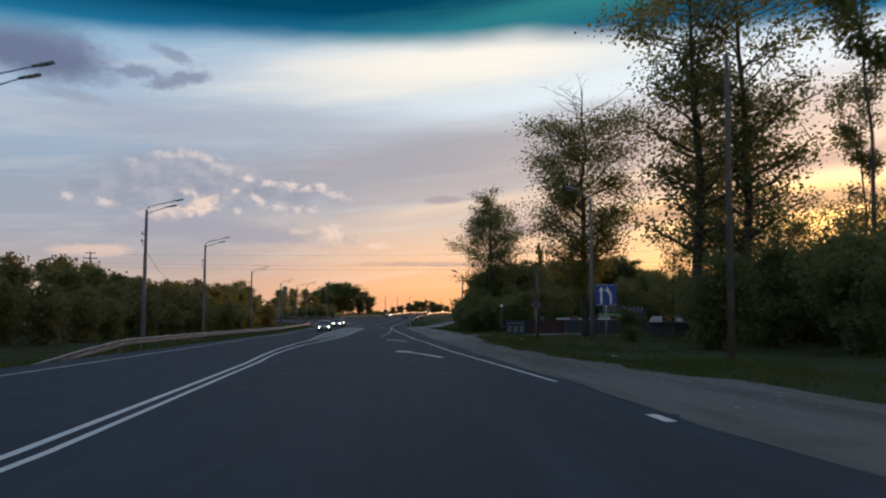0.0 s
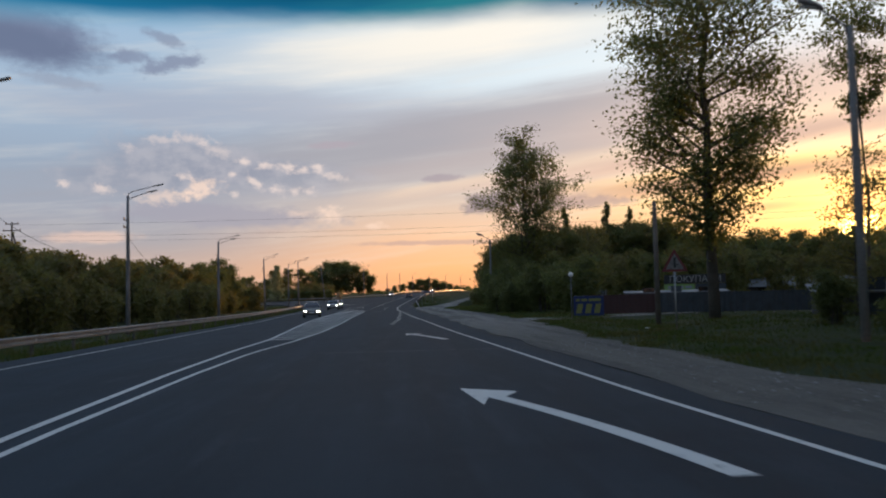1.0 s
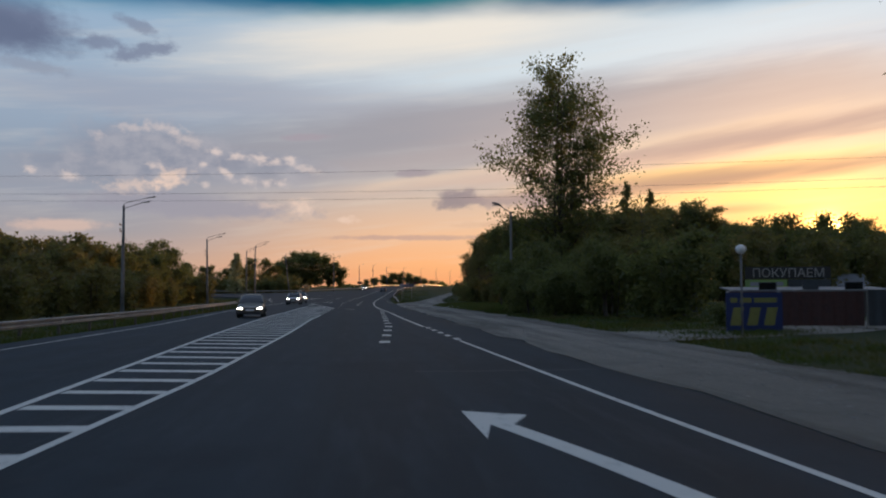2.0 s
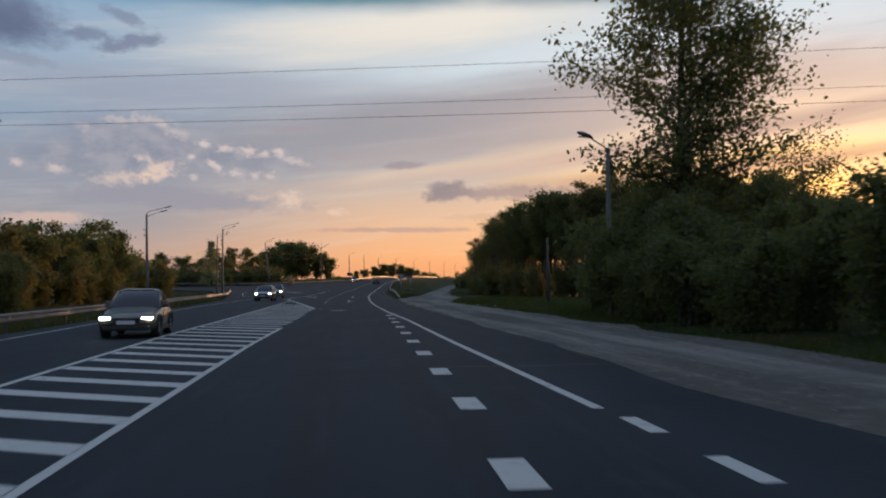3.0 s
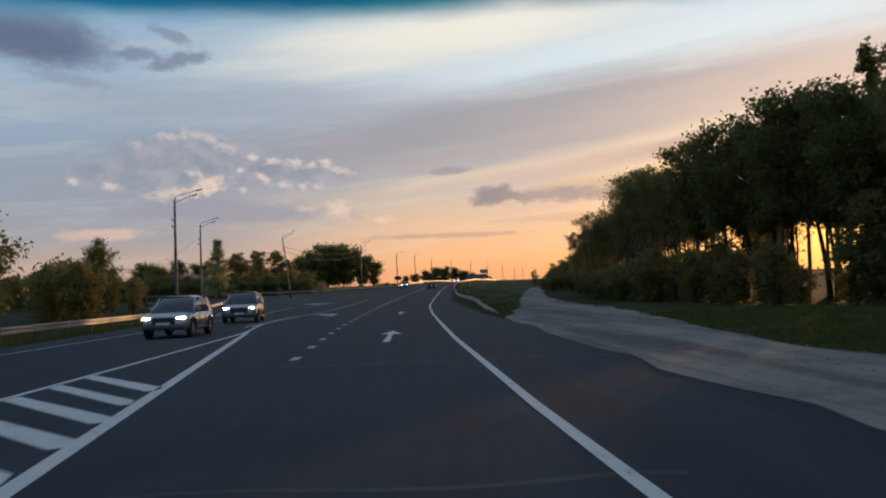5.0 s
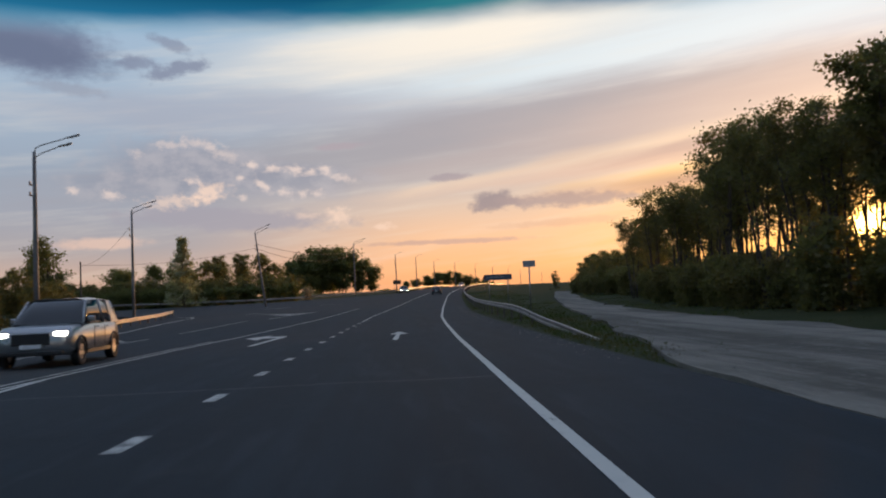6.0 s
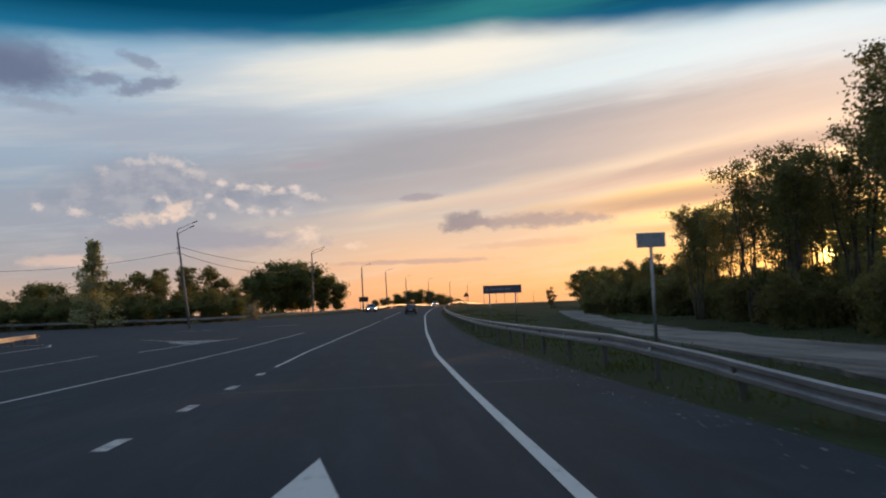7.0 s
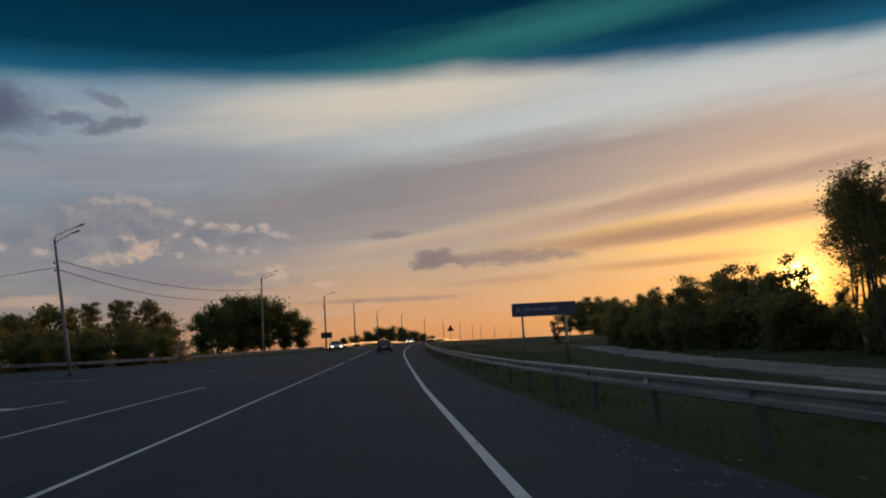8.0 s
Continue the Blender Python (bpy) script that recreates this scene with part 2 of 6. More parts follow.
def two_scale(c1, c2, c3, s1, s2, rough=0.8, bump=0.3, dist=0.01, metal=0.0, spec=0.5, vary=0.0):
    """A rough surface with broad stains and fine grain."""
    def build(N, b):
        p = where(N)
        big = N.noise(p, s1, 4, 0.6)
        small = N.noise(p, s2, 3, 0.7)
        c = N.mix(N.smooth(big, 0.35, 0.68), rgb(*c1), rgb(*c2))
        c = N.mix(N.math("MULTIPLY", N.smooth(small, 0.45, 0.75), 0.6), c, rgb(*c3))
        if vary:
            k = N.math("ADD", N.math("MULTIPLY", spread(N), 2 * vary), 1 - vary)
            c = N.mix(1.0, c, N.xyz(k, k, k), "MULTIPLY")
        N.put(b.inputs["Base Color"], c)
        N.put(b.inputs["Roughness"], N.math("ADD", N.math("MULTIPLY", small, 0.2), rough - 0.1))
        b.inputs["Metallic"].default_value = metal
        b.inputs["Specular IOR Level"].default_value = spec
        if bump:
            bumped(N, b, small, bump, dist)
    return build


def asphalt_build(N, b):
    p = where(N)
    sep = N.add("ShaderNodeSeparateXYZ")
    N.put(sep.inputs[0], p)
    long_ = N.xyz(N.math("MULTIPLY", sep.outputs[0], 1.0), N.math("MULTIPLY", sep.outputs[1], 0.03))
    wear = N.noise(long_, 0.85, 4, 0.6)
    strips = N.noise(N.xyz(sep.outputs[0], N.math("MULTIPLY", sep.outputs[1], 0.12), 4.0), 2.6, 4, 0.6)
    blot = N.noise(p, 0.22, 6, 0.65)
    patch = N.noise(p, 1.4, 5, 0.7)
    grain = N.noise(p, 55, 3, 0.7)
    c = N.mix(N.smooth(wear, 0.36, 0.64), rgb(0.016, 0.024, 0.030), rgb(0.028, 0.039, 0.047))
    c = N.mix(N.math("MULTIPLY", N.smooth(strips, 0.5, 0.72), 0.45), c, rgb(0.042, 0.054, 0.064))
    c = N.mix(N.math("MULTIPLY", N.smooth(blot, 0.52, 0.7), 0.55), c, rgb(0.015, 0.020, 0.026))
    c = N.mix(N.math("MULTIPLY", N.smooth(patch, 0.56, 0.74), 0.3), c, rgb(0.062, 0.062, 0.064))
    c = N.mix(N.math("MULTIPLY", N.smooth(grain, 0.55, 0.75), 0.4), c, rgb(0.09, 0.09, 0.09))
    N.put(b.inputs["Base Color"], c)
    N.put(b.inputs["Roughness"], N.math("ADD", N.math("MULTIPLY", wear, 0.25), 0.62))
    b.inputs["Specular IOR Level"].default_value = 0.12
    bumped(N, b, N.math("ADD", grain, N.math("MULTIPLY", patch, 0.8)), 0.4, 0.010)


def gravel_build(N, b):
    p = where(N)
    sep = N.add("ShaderNodeSeparateXYZ")
    N.put(sep.inputs[0], p)
    ruts = N.noise(N.xyz(sep.outputs[0], N.math("MULTIPLY", sep.outputs[1], 0.07), 2.0), 0.8, 5, 0.65)
    big = N.noise(p, 0.30, 5, 0.65)
    mid = N.noise(p, 2.2, 6, 0.75)
    small = N.noise(p, 16, 4, 0.75)
    c = N.mix(N.smooth(ruts, 0.38, 0.62), rgb(0.125, 0.113, 0.094), rgb(0.28, 0.255, 0.215))
    c = N.mix(N.math("MULTIPLY", N.smooth(big, 0.48, 0.68), 0.6), c, rgb(0.11, 0.106, 0.092))
    c = N.mix(N.math("MULTIPLY", N.smooth(mid, 0.5, 0.7), 0.55), c, rgb(0.33, 0.305, 0.262))
    c = N.mix(N.math("MULTIPLY", N.smooth(small, 0.5, 0.68), 0.6), c, rgb(0.07, 0.066, 0.06))
    # darker brown mix at low y, fading out along the road
    near_brown = N.smooth(N.math("ADD", sep.outputs[1], N.math("MULTIPLY", big, 50.0)), 75, 115, 0.6, 0.0)
    c = N.mix(near_brown, c, rgb(0.085, 0.078, 0.064))
    N.put(b.inputs["Base Color"], c)
    b.inputs["Roughness"].default_value = 0.95
    b.inputs["Specular IOR Level"].default_value = 0.2
    bumped(N, b, N.math("ADD", small, N.math("MULTIPLY", mid, 2.0)), 0.9, 0.04)


def paint_build(wear_amount):
    def build(N, b):
        p = where(N)
        worn = N.noise(p, 3.2, 6, 0.75)
        fine = N.noise(p, 38, 3, 0.7)
        w = N.math("ADD", N.math("MULTIPLY", worn, 0.7), N.math("MULTIPLY", fine, 0.3))
        c = N.mix(N.smooth(w, wear_amount, wear_amount + 0.12), rgb(0.56, 0.55, 0.50), rgb(0.09, 0.092, 0.09))
        N.put(b.inputs["Base Color"], c)
        b.inputs["Roughness"].default_value = 0.7
        bumped(N, b, fine, 0.3, 0.004)
    return build


def leaf_build(c1, c2, c3):
    def build(N, b):
        g = N.add("ShaderNodeNewGeometry")
        r = g.outputs["Random Per Island"]
        big = N.noise(g.outputs["Position"], 0.35, 2, 0.5)
        c = N.mix(r, rgb(*c1), rgb(*c2))
        c = N.mix(N.smooth(big, 0.4, 0.7), c, rgb(*c3))
        N.put(b.inputs["Base Color"], c)
        b.inputs["Roughness"].default_value = 0.6
        b.inputs["Specular IOR Level"].default_value = 0.3
        trans = N.add("ShaderNodeBsdfTranslucent")
        N.put(trans.inputs[0], N.mix(1.0, c, rgb(1.7, 1.6, 0.9), "MULTIPLY"))
        mixer = N.add("ShaderNodeMixShader")
        mixer.inputs[0].default_value = 0.55
        N.put(mixer.inputs[1], b.outputs[0])
        N.put(mixer.inputs[2], trans.outputs[0])
        for n in N.tree.nodes:
            if n.type == "OUTPUT_MATERIAL":
                N.put(n.inputs[0], mixer.outputs[0])
    return build


def plain(c, rough=0.5, metal=0.0, spec=0.5, coat=0.0, dirt=0.15, scale=6.0):
    def build(N, b):
        n = N.noise(where(N), scale, 5, 0.65)
        d = tuple(x * (1 - dirt) * 0.6 + 0.03 * dirt for x in c)
        N.put(b.inputs["Base Color"], N.mix(N.math("MULTIPLY", N.smooth(n, 0.45, 0.8), min(1.0, dirt * 4)), rgb(*c), rgb(*d)))
        N.put(b.inputs["Roughness"], N.math("ADD", N.math("MULTIPLY", n, 0.2), rough - 0.1))
        b.inputs["Metallic"].default_value = metal
        b.inputs["Specular IOR Level"].default_value = spec
        b.inputs["Coat Weight"].default_value = coat
    return build


def glow_build(c, strength):
    def build(N, b):
        b.inputs["Base Color"].default_value = rgb(0.8, 0.8, 0.8)
        b.inputs["Emission Color"].default_value = rgb(*c)
        b.inputs["Emission Strength"].default_value = strength
    return build


ASPHALT = material("asphalt", asphalt_build)
PAINT = material("road_paint", paint_build(0.54))
PAINT_WORN = material("worn_road_paint", paint_build(0.45))
PAINT_FAINT = material("scraped_road_paint", paint_build(0.39))
GRAVEL = material("gravel", gravel_build)
SOIL = material("verge_grass", two_scale((0.020, 0.031, 0.008), (0.034, 0.043, 0.013), (0.048, 0.045, 0.022), 0.16, 4.0, 0.95, 0.9, 0.06, spec=0.15))
GRASS = material("grass_blades", leaf_build((0.040, 0.066, 0.016), (0.068, 0.090, 0.026), (0.085, 0.078, 0.034)))
LEAF = material("leaf_green", leaf_build((0.090, 0.108, 0.048), (0.135, 0.150, 0.070), (0.115, 0.125, 0.055)))
LEAF_OLIVE = material("leaf_olive", leaf_build((0.110, 0.112, 0.050), (0.150, 0.150, 0.070), (0.145, 0.125, 0.060)))
LEAF_PALE = material("leaf_pale", leaf_build((0.22, 0.24, 0.17), (0.34, 0.35, 0.27), (0.20, 0.21, 0.13)))
BLOSSOM = material("blossom", leaf_build((0.24, 0.20, 0.18), (0.34, 0.30, 0.27), (0.12, 0.12, 0.06)))
BARK = material("bark", two_scale((0.07, 0.055, 0.042), (0.12, 0.10, 0.08), (0.03, 0.025, 0.02), 1.2, 14, 0.9, 0.8, 0.03))
STEEL = material("galvanised_steel", two_scale((0.26, 0.26, 0.265), (0.36, 0.355, 0.35), (0.14, 0.12, 0.10), 0.8, 12, 0.45, 0.1, 0.004, 0.8))
POLE = material("pole_metal", two_scale((0.15, 0.15, 0.155), (0.22, 0.22, 0.22), (0.10, 0.08, 0.06), 0.7, 10, 0.6, 0.15, 0.004, 0.3))
CONCRETE = material("pole_concrete", two_scale((0.15, 0.145, 0.135), (0.20, 0.195, 0.185), (0.09, 0.085, 0.08), 0.9, 18, 0.9, 0.4, 0.006))
WOOD = material("weathered_wood", two_scale((0.10, 0.08, 0.065), (0.15, 0.125, 0.10), (0.05, 0.04, 0.03), 1.5, 20, 0.9, 0.5, 0.008))
RUSTY = material("rusted_post_steel", two_scale((0.10, 0.085, 0.075), (0.16, 0.145, 0.13), (0.07, 0.045, 0.03), 1.2, 14, 0.75, 0.2, 0.004, 0.3))
WIRE = material("cable_black", plain((0.03, 0.03, 0.03), 0.6))
CERAMIC = material("insulator", plain((0.25, 0.14, 0.09), 0.3))
LENS = material("lamp_glass", plain((0.4, 0.4, 0.4), 0.25))
SIGN_BLUE = material("sign_blue", plain((0.016, 0.058, 0.22), 0.45, dirt=0.1))
SIGN_WHITE = material("sign_white", plain((0.75, 0.75, 0.74), 0.4, dirt=0.1))
# warning sign's red and white darkened to hold its backlit shade
SIGN_RED = material("sign_red", plain((0.13, 0.018, 0.018), 0.6, dirt=0.1))
SIGN_FACE = material("sign_dusty_white", plain((0.15, 0.15, 0.147), 0.7, dirt=0.4))
SIGN_BLACK = material("sign_black", plain((0.02, 0.02, 0.02), 0.5))
SIGN_BACK = material("sign_grey", plain((0.32, 0.34, 0.37), 0.5, 0.3, dirt=0.2))
BOARD_BLUE = material("board_dull_blue", plain((0.085, 0.105, 0.16), 0.5, dirt=0.25))
LETTER_DULL = material("dull_lettering", plain((0.25, 0.26, 0.3), 0.5))
LETTER_PALE = material("pale_lettering", plain((0.30, 0.30, 0.29), 0.5))
PANEL_NAVY = material("banner_navy", plain((0.015, 0.03, 0.12), 0.6))
PANEL_YELLOW = material("banner_yellow", plain((0.21, 0.21, 0.06), 0.6))
PANEL_RED = material("banner_red", plain((0.06, 0.024, 0.022), 0.7, dirt=0.4))
PANEL_GREEN = material("panel_green", plain((0.2, 0.32, 0.1), 0.6))
FENCE_PAINT = material("fence_blue_grey", plain((0.05, 0.06, 0.07), 0.6, 0.2, dirt=0.3, scale=2))
ROOF_PALE = material("roof_sheet", plain((0.15, 0.155, 0.16), 0.6, 0.2, dirt=0.25, scale=1.5))
WALL_DULL = material("kiosk_wall", plain((0.085, 0.082, 0.08), 0.8, dirt=0.3, scale=1.2))
RUBBER = material("tyre_rubber", plain((0.02, 0.02, 0.02), 0.85))
RIM = material("wheel_alloy", plain((0.45, 0.45, 0.46), 0.35, 0.8))
GLASS = material("car_glass", plain((0.012, 0.014, 0.016), 0.08, 0.0, 0.8, dirt=0.02))
TRIM = material("car_trim", plain((0.02, 0.02, 0.022), 0.5))
CHROME = material("chrome", plain((0.6, 0.6, 0.6), 0.2, 1.0, dirt=0.05))
HEADLIGHT = material("lit_headlight", glow_build((1.0, 0.93, 0.80), 14))
TAILLIGHT = material("red_tail_lamp", plain((0.30, 0.01, 0.01), 0.25))
PLATE = material("blank_plate", plain((0.7, 0.7, 0.7), 0.5))
CAR_SILVER = material("car_silver", plain((0.42, 0.43, 0.44), 0.32, 0.7, coat=0.6, dirt=0.06))
CAR_GREY = material("car_grey_silver", plain((0.36, 0.37, 0.38), 0.3, 0.7, coat=0.7, dirt=0.05))
CAR_DARK = material("car_dark", plain((0.020, 0.022, 0.028), 0.3, 0.3, coat=0.8, dirt=0.05))
CAR_GOLD = material("car_dull_gold", plain((0.16, 0.14, 0.11), 0.35, 0.5, coat=0.5, dirt=0.08))


# ======== mesh helpers ========
def mesh_object(name, verts, faces, mat, parent=None, smooth=False):
    me = bpy.data.meshes.new(name)
    me.from_pydata([tuple(v) for v in verts], [], [tuple(f) for f in faces])
    me.materials.append(mat)
    if smooth:
        me.polygons.foreach_set("use_smooth", [True] * len(me.polygons))
    me.update()
    ob = new(name, me)
    if parent is not None:
        ob.parent = parent
    return ob


def part(name, bm, mat, parent=None, label="", smooth=False):
    me = bpy.data.meshes.new(name)
    bmesh.ops.recalc_face_normals(bm, faces=bm.faces[:])
    bm.to_mesh(me)
    bm.free()
    me.materials.append(mat)
    if smooth:
        me.polygons.foreach_set("use_smooth", [True] * len(me.polygons))
    ob = new(name, me)
    if parent is not None:
        ob.parent = parent
    if label:
        ob["label"] = label
    return ob


def empty(name, m, label, category, group=""):
    ob = new(name)
    ob.matrix_world = m
    return tagged(ob, label, category, group)


def box(bm, x0, x1, y0, y1, z0, z1, bevel=0.0):
    r = bmesh.ops.create_cube(bm, size=1)
    vs = r["verts"]
    for v in vs:
        v.co = Vector(((x0 + x1) / 2 + v.co.x * (x1 - x0), (y0 + y1) / 2 + v.co.y * (y1 - y0), (z0 + z1) / 2 + v.co.z * (z1 - z0)))
    if bevel:
        es = list({e for v in vs for e in v.link_edges})
        bmesh.ops.bevel(bm, geom=es, offset=bevel, segments=2, affect="EDGES", profile=0.5)


def tube_data(path, radii, sides):
    """Verts and faces of a tapered tube along a path."""
    vs, fs = [], []
    path = [Vector(p) for p in path]
    up = Vector((0.31, 0.17, 0.93))
    for i, p in enumerate(path):
        d = (path[min(i + 1, len(path) - 1)] - path[max(i - 1, 0)])
        d = d.normalized() if d.length > 1e-9 else Vector((0, 0, 1))
        a = d.cross(up)
        a = a.normalized() if a.length > 1e-3 else d.orthogonal().normalized()
        b = d.cross(a)
        for k in range(sides):
            w = 2 * math.pi * k / sides
            vs.append(p + (a * math.cos(w) + b * math.sin(w)) * radii[i])
    for i in range(len(path) - 1):
        for k in range(sides):
            k2 = (k + 1) % sides
            fs.append((i * sides + k, i * sides + k2, (i + 1) * sides + k2, (i + 1) * sides + k))
    fs.append(tuple(range(sides - 1, -1, -1)))
    fs.append(tuple(range((len(path) - 1) * sides, len(path) * sides)))
    return vs, fs


def tube(name, path, radii, sides, mat, parent=None, label=""):
    if not isinstance(radii, (list, tuple)):
        radii = [radii] * len(path)
    vs, fs = tube_data(path, radii, sides)
    ob = mesh_object(name, vs, fs, mat, parent, True)
    if label:
        ob["label"] = label
    return ob


def table(rows):
    ys, xs = [r[0] for r in rows], [r[1] for r in rows]
    return lambda y: float(np.interp(y, ys, xs))


# ======== plan: metres; y runs along the road, x to the right ========
def rise(y):
    u = min(max((y - 195) / 290, 0), 1)
    return 5.0 * (3 * u * u - 2 * u ** 3)


edge_right = table([(-60, 4.4), (20, 4.15), (29, 3.65), (40, 3.0), (51, 2.6), (66, 2.0), (83, 1.5), (104, 1.0), (118, 0.8), (130, 0.42), (145, 0.2), (160, 0.2), (175, 0.4), (190, 0.65), (205, 1.05), (218, 1.45), (228, 2.0), (243, 2.8), (272, 4.6), (300, 6.4), (325, 8.4), (365, 12.5), (410, 18.5), (465, 28), (520, 40), (600, 62), (700, 97), (900, 190)])
asphalt_right = table([(-60, 5.2), (10, 5.0), (30, 4.4), (51, 3.9), (70, 3.6), (104, 3.5), (135, 3.2), (160, 3.3), (185, 3.3), (205, 3.8), (228, 4.2), (243, 5.0), (272, 6.8), (300, 8.6), (325, 10.6), (365, 14.7), (410, 20.7), (465, 30.2), (520, 42.2), (600, 64), (700, 99), (900, 192)])
edge_left = table([(-60, -10.0), (30, -10.3), (60, -10.8), (96, -11.2), (125, -12.6), (150, -13.2), (180, -13.4), (200, -13.5), (215, -18.3), (234, -20.7), (246, -21.5)])
asphalt_left = table([(-60, -11.4), (60, -12.0), (96, -12.3), (125, -13.6), (150, -14.4), (180, -16.0), (210, -20), (235, -25), (258, -30), (270, -40), (285, -46), (300, -46), (306, -30), (312, -22), (328, -11.6), (346, -1.5), (365, 1.5), (410, 6.5), (465, 16), (520, 28), (600, 50), (700, 84), (900, 176)])
track_left = table([(-60, 5.0), (160, 3.2), (176, 3.5), (183, 4.9), (190, 5.9), (198, 7.4), (210, 9.2), (230, 12.0), (262, 17), (300, 24)])
gravel_right = table([(-60, 10.5), (0, 9.8), (15, 9.1), (25, 7.8), (39, 6.6), (52, 6.3), (60, 6.7), (72, 7.6), (100, 8.0), (112, 8.0), (125, 7.8), (142, 7.1), (155, 7.0), (170, 9.4), (187, 11.8), (205, 13.0), (235, 16.0), (262, 20.0), (300, 27)])


def ground_z(x, y):
    z = rise(y)
    left = asphalt_left(y)
    if x < left:
        z -= 0.35 * min(1, (left - x) / 3.0) + 0.02
    elif y < 175 and x > gravel_right(y):
        z += 0.12 * min(1, (x - gravel_right(y)) / 3.0)
    elif y >= 175 and x > asphalt_right(y):
        z += 0.0
    return z


# ======== ground, road, shoulder ========
def ground_sheet():
    xs = np.concatenate([np.array([-3500, -1500, -700, -350, -200, -130, -90]), np.arange(-70, 70.1, 2.5), np.array([80, 95, 115, 140, 180, 240, 330, 500, 800, 1500, 3500])])
    ys = np.concatenate([np.array([-800, -300, -120]), np.arange(-60, 360, 5.0), np.array([370, 385, 400, 420, 440, 465, 490, 520, 560, 620, 700, 800, 950, 1200, 1700, 2600, 4500])])
    vs, fs = [], []
    for y in ys:
        for x in xs:
            z = ground_z(x, y) - 0.06
            inside = asphalt_left(y) < x < gravel_right(min(y, 300))
            if not inside and abs(x) < 300:
                z += 0.10 * noise.noise(Vector((x * 0.07, y * 0.07, 0.3)))
            vs.append((x, y, z - (0.05 if inside else 0)))
    n = len(xs)
    for j in range(len(ys) - 1):
        for i in range(n - 1):
            a = j * n + i
            fs.append((a, a + 1, a + n + 1, a + n))
    ob = mesh_object("ground", vs, fs, SOIL, None, True)
    return tagged(ob, "dark green rough grass and soil verges", "ground", kind="structure")


def strip(name, left, right, y0, y1, step, lift, mat, across=4, parent=None, crown=0.0):
    """A sheet along the road between two lines of the plan, with a thick edge."""
    ys = list(np.arange(y0, y1 + 0.001, step))
    vs, fs = [], []
    n = across + 3
    for y in ys:
        a, b = left(y), right(y)
        row = [(a, y, rise(y) + lift - 0.12)]
        for i in range(across + 1):
            k = i / across
            x = a + (b - a) * k
            row.append((x, y, rise(y) + lift + crown * noise.noise(Vector((x * 0.6, y * 0.35, 1.7)))))
        row.append((b, y, rise(y) + lift - 0.12))
        vs += row
    for j in range(len(ys) - 1):
        for i in range(n - 1):
            a = j * n + i
            fs.append((a, a + 1, a + n + 1, a + n))
    return mesh_object(name, vs, fs, mat, parent)


ground_sheet()
road = tagged(strip("road", asphalt_left, asphalt_right, -60, 900, 4, 0.0, ASPHALT, 8), "dark grey asphalt main road with worn wheel tracks", "road", kind="structure")


def ragged(line, amp, seed):
    return lambda y: line(y) + amp * noise.noise(Vector((y * 0.22, seed, 0))) + 0.5 * amp * noise.noise(Vector((y * 0.9, seed, 4)))


shoulder_left = ragged(lambda y: asphalt_right(y) - 0.35 if y < 160 else track_left(y), 0.35, 2.0)
shoulder = tagged(strip("gravel_shoulder", shoulder_left, ragged(gravel_right, 0.7, 7.0), -60, 300, 1.5, 0.012, GRAVEL, 8, None, 0.03), "pale dusty gravel shoulder beside the asphalt", "shoulder", kind="structure")
drive = mesh_object("gravel_drive", [(7.2, 78.2, 0.03), (7.2, 84.0, 0.03), (15, 86.5, 0.09), (15, 81, 0.09), (24, 88, 0.12), (24, 93, 0.12)], [(0, 3, 2, 1), (3, 4, 5, 2)], GRAVEL)
tagged(drive, "pale gravel drive leading off the shoulder", "driveway", kind="structure")


# ======== road markings ========
def ribbon(name, line, y0, y1, width, mat=None, step=2.0, parent=None, lift=0.006):
    ys = list(np.linspace(y0, y1, max(2, int((y1 - y0) / step) + 1)))
    vs, fs = [], []
    for y in ys:
        x = line(y)
        z = rise(y) + lift
        vs += [(x - width / 2, y, z), (x + width / 2, y, z)]
    for i in range(len(ys) - 1):
        fs.append((2 * i, 2 * i + 1, 2 * i + 3, 2 * i + 2))
    return mesh_object(name, vs, fs, mat or PAINT, parent)


def flat(name, points, mat=None, parent=None, lift=0.006):
    return mesh_object(name, [(x, y, rise(y) + lift) for x, y in points], [tuple(range(len(points)))], mat or PAINT, parent)


def marking(ob, label):
    return tagged(ob, label, "road marking", kind="structure")


marking(ribbon("edge_line", lambda y: edge_right(y) - 0.05, 20.7, 80, 0.11), "solid white painted edge line")
marking(ribbon("edge_line", lambda y: edge_right(y) - 0.09, 91, 520, 0.15), "solid white painted edge line")
marking(ribbon("edge_line", edge_left, -40, 200, 0.14, PAINT_WORN), "thin white edge line of the far carriageway")
double_left = table([(-40, -4.1), (10, -4.2), (23, -4.68), (30, -4.96), (37, -5.4), (46, -5.75), (55, -5.9), (62, -5.8), (85, -6.8), (108, -7.4), (124, -7.4), (154, -7.65), (170, -7.9), (180, -8.8)])
double_right = table([(-40, -3.75), (10, -3.85), (23, -4.35), (30, -4.6), (37, -5.0), (46, -5.15), (53, -5.1), (60, -4.6), (69, -4.25), (85, -4.15), (103, -4.3), (120, -4.1), (137.6, -4.1), (170.4, -7.85)])
marking(ribbon("centre_line", double_left, -40, 180, 0.14), "white centre line running beside the hatched island")
marking(ribbon("centre_line", double_right, -40, 112, 0.12), "white centre line running beside the hatched island")
marking(ribbon("island_line", double_right, 137.6, 170.4, 0.20), "broad white line closing the hatched island")

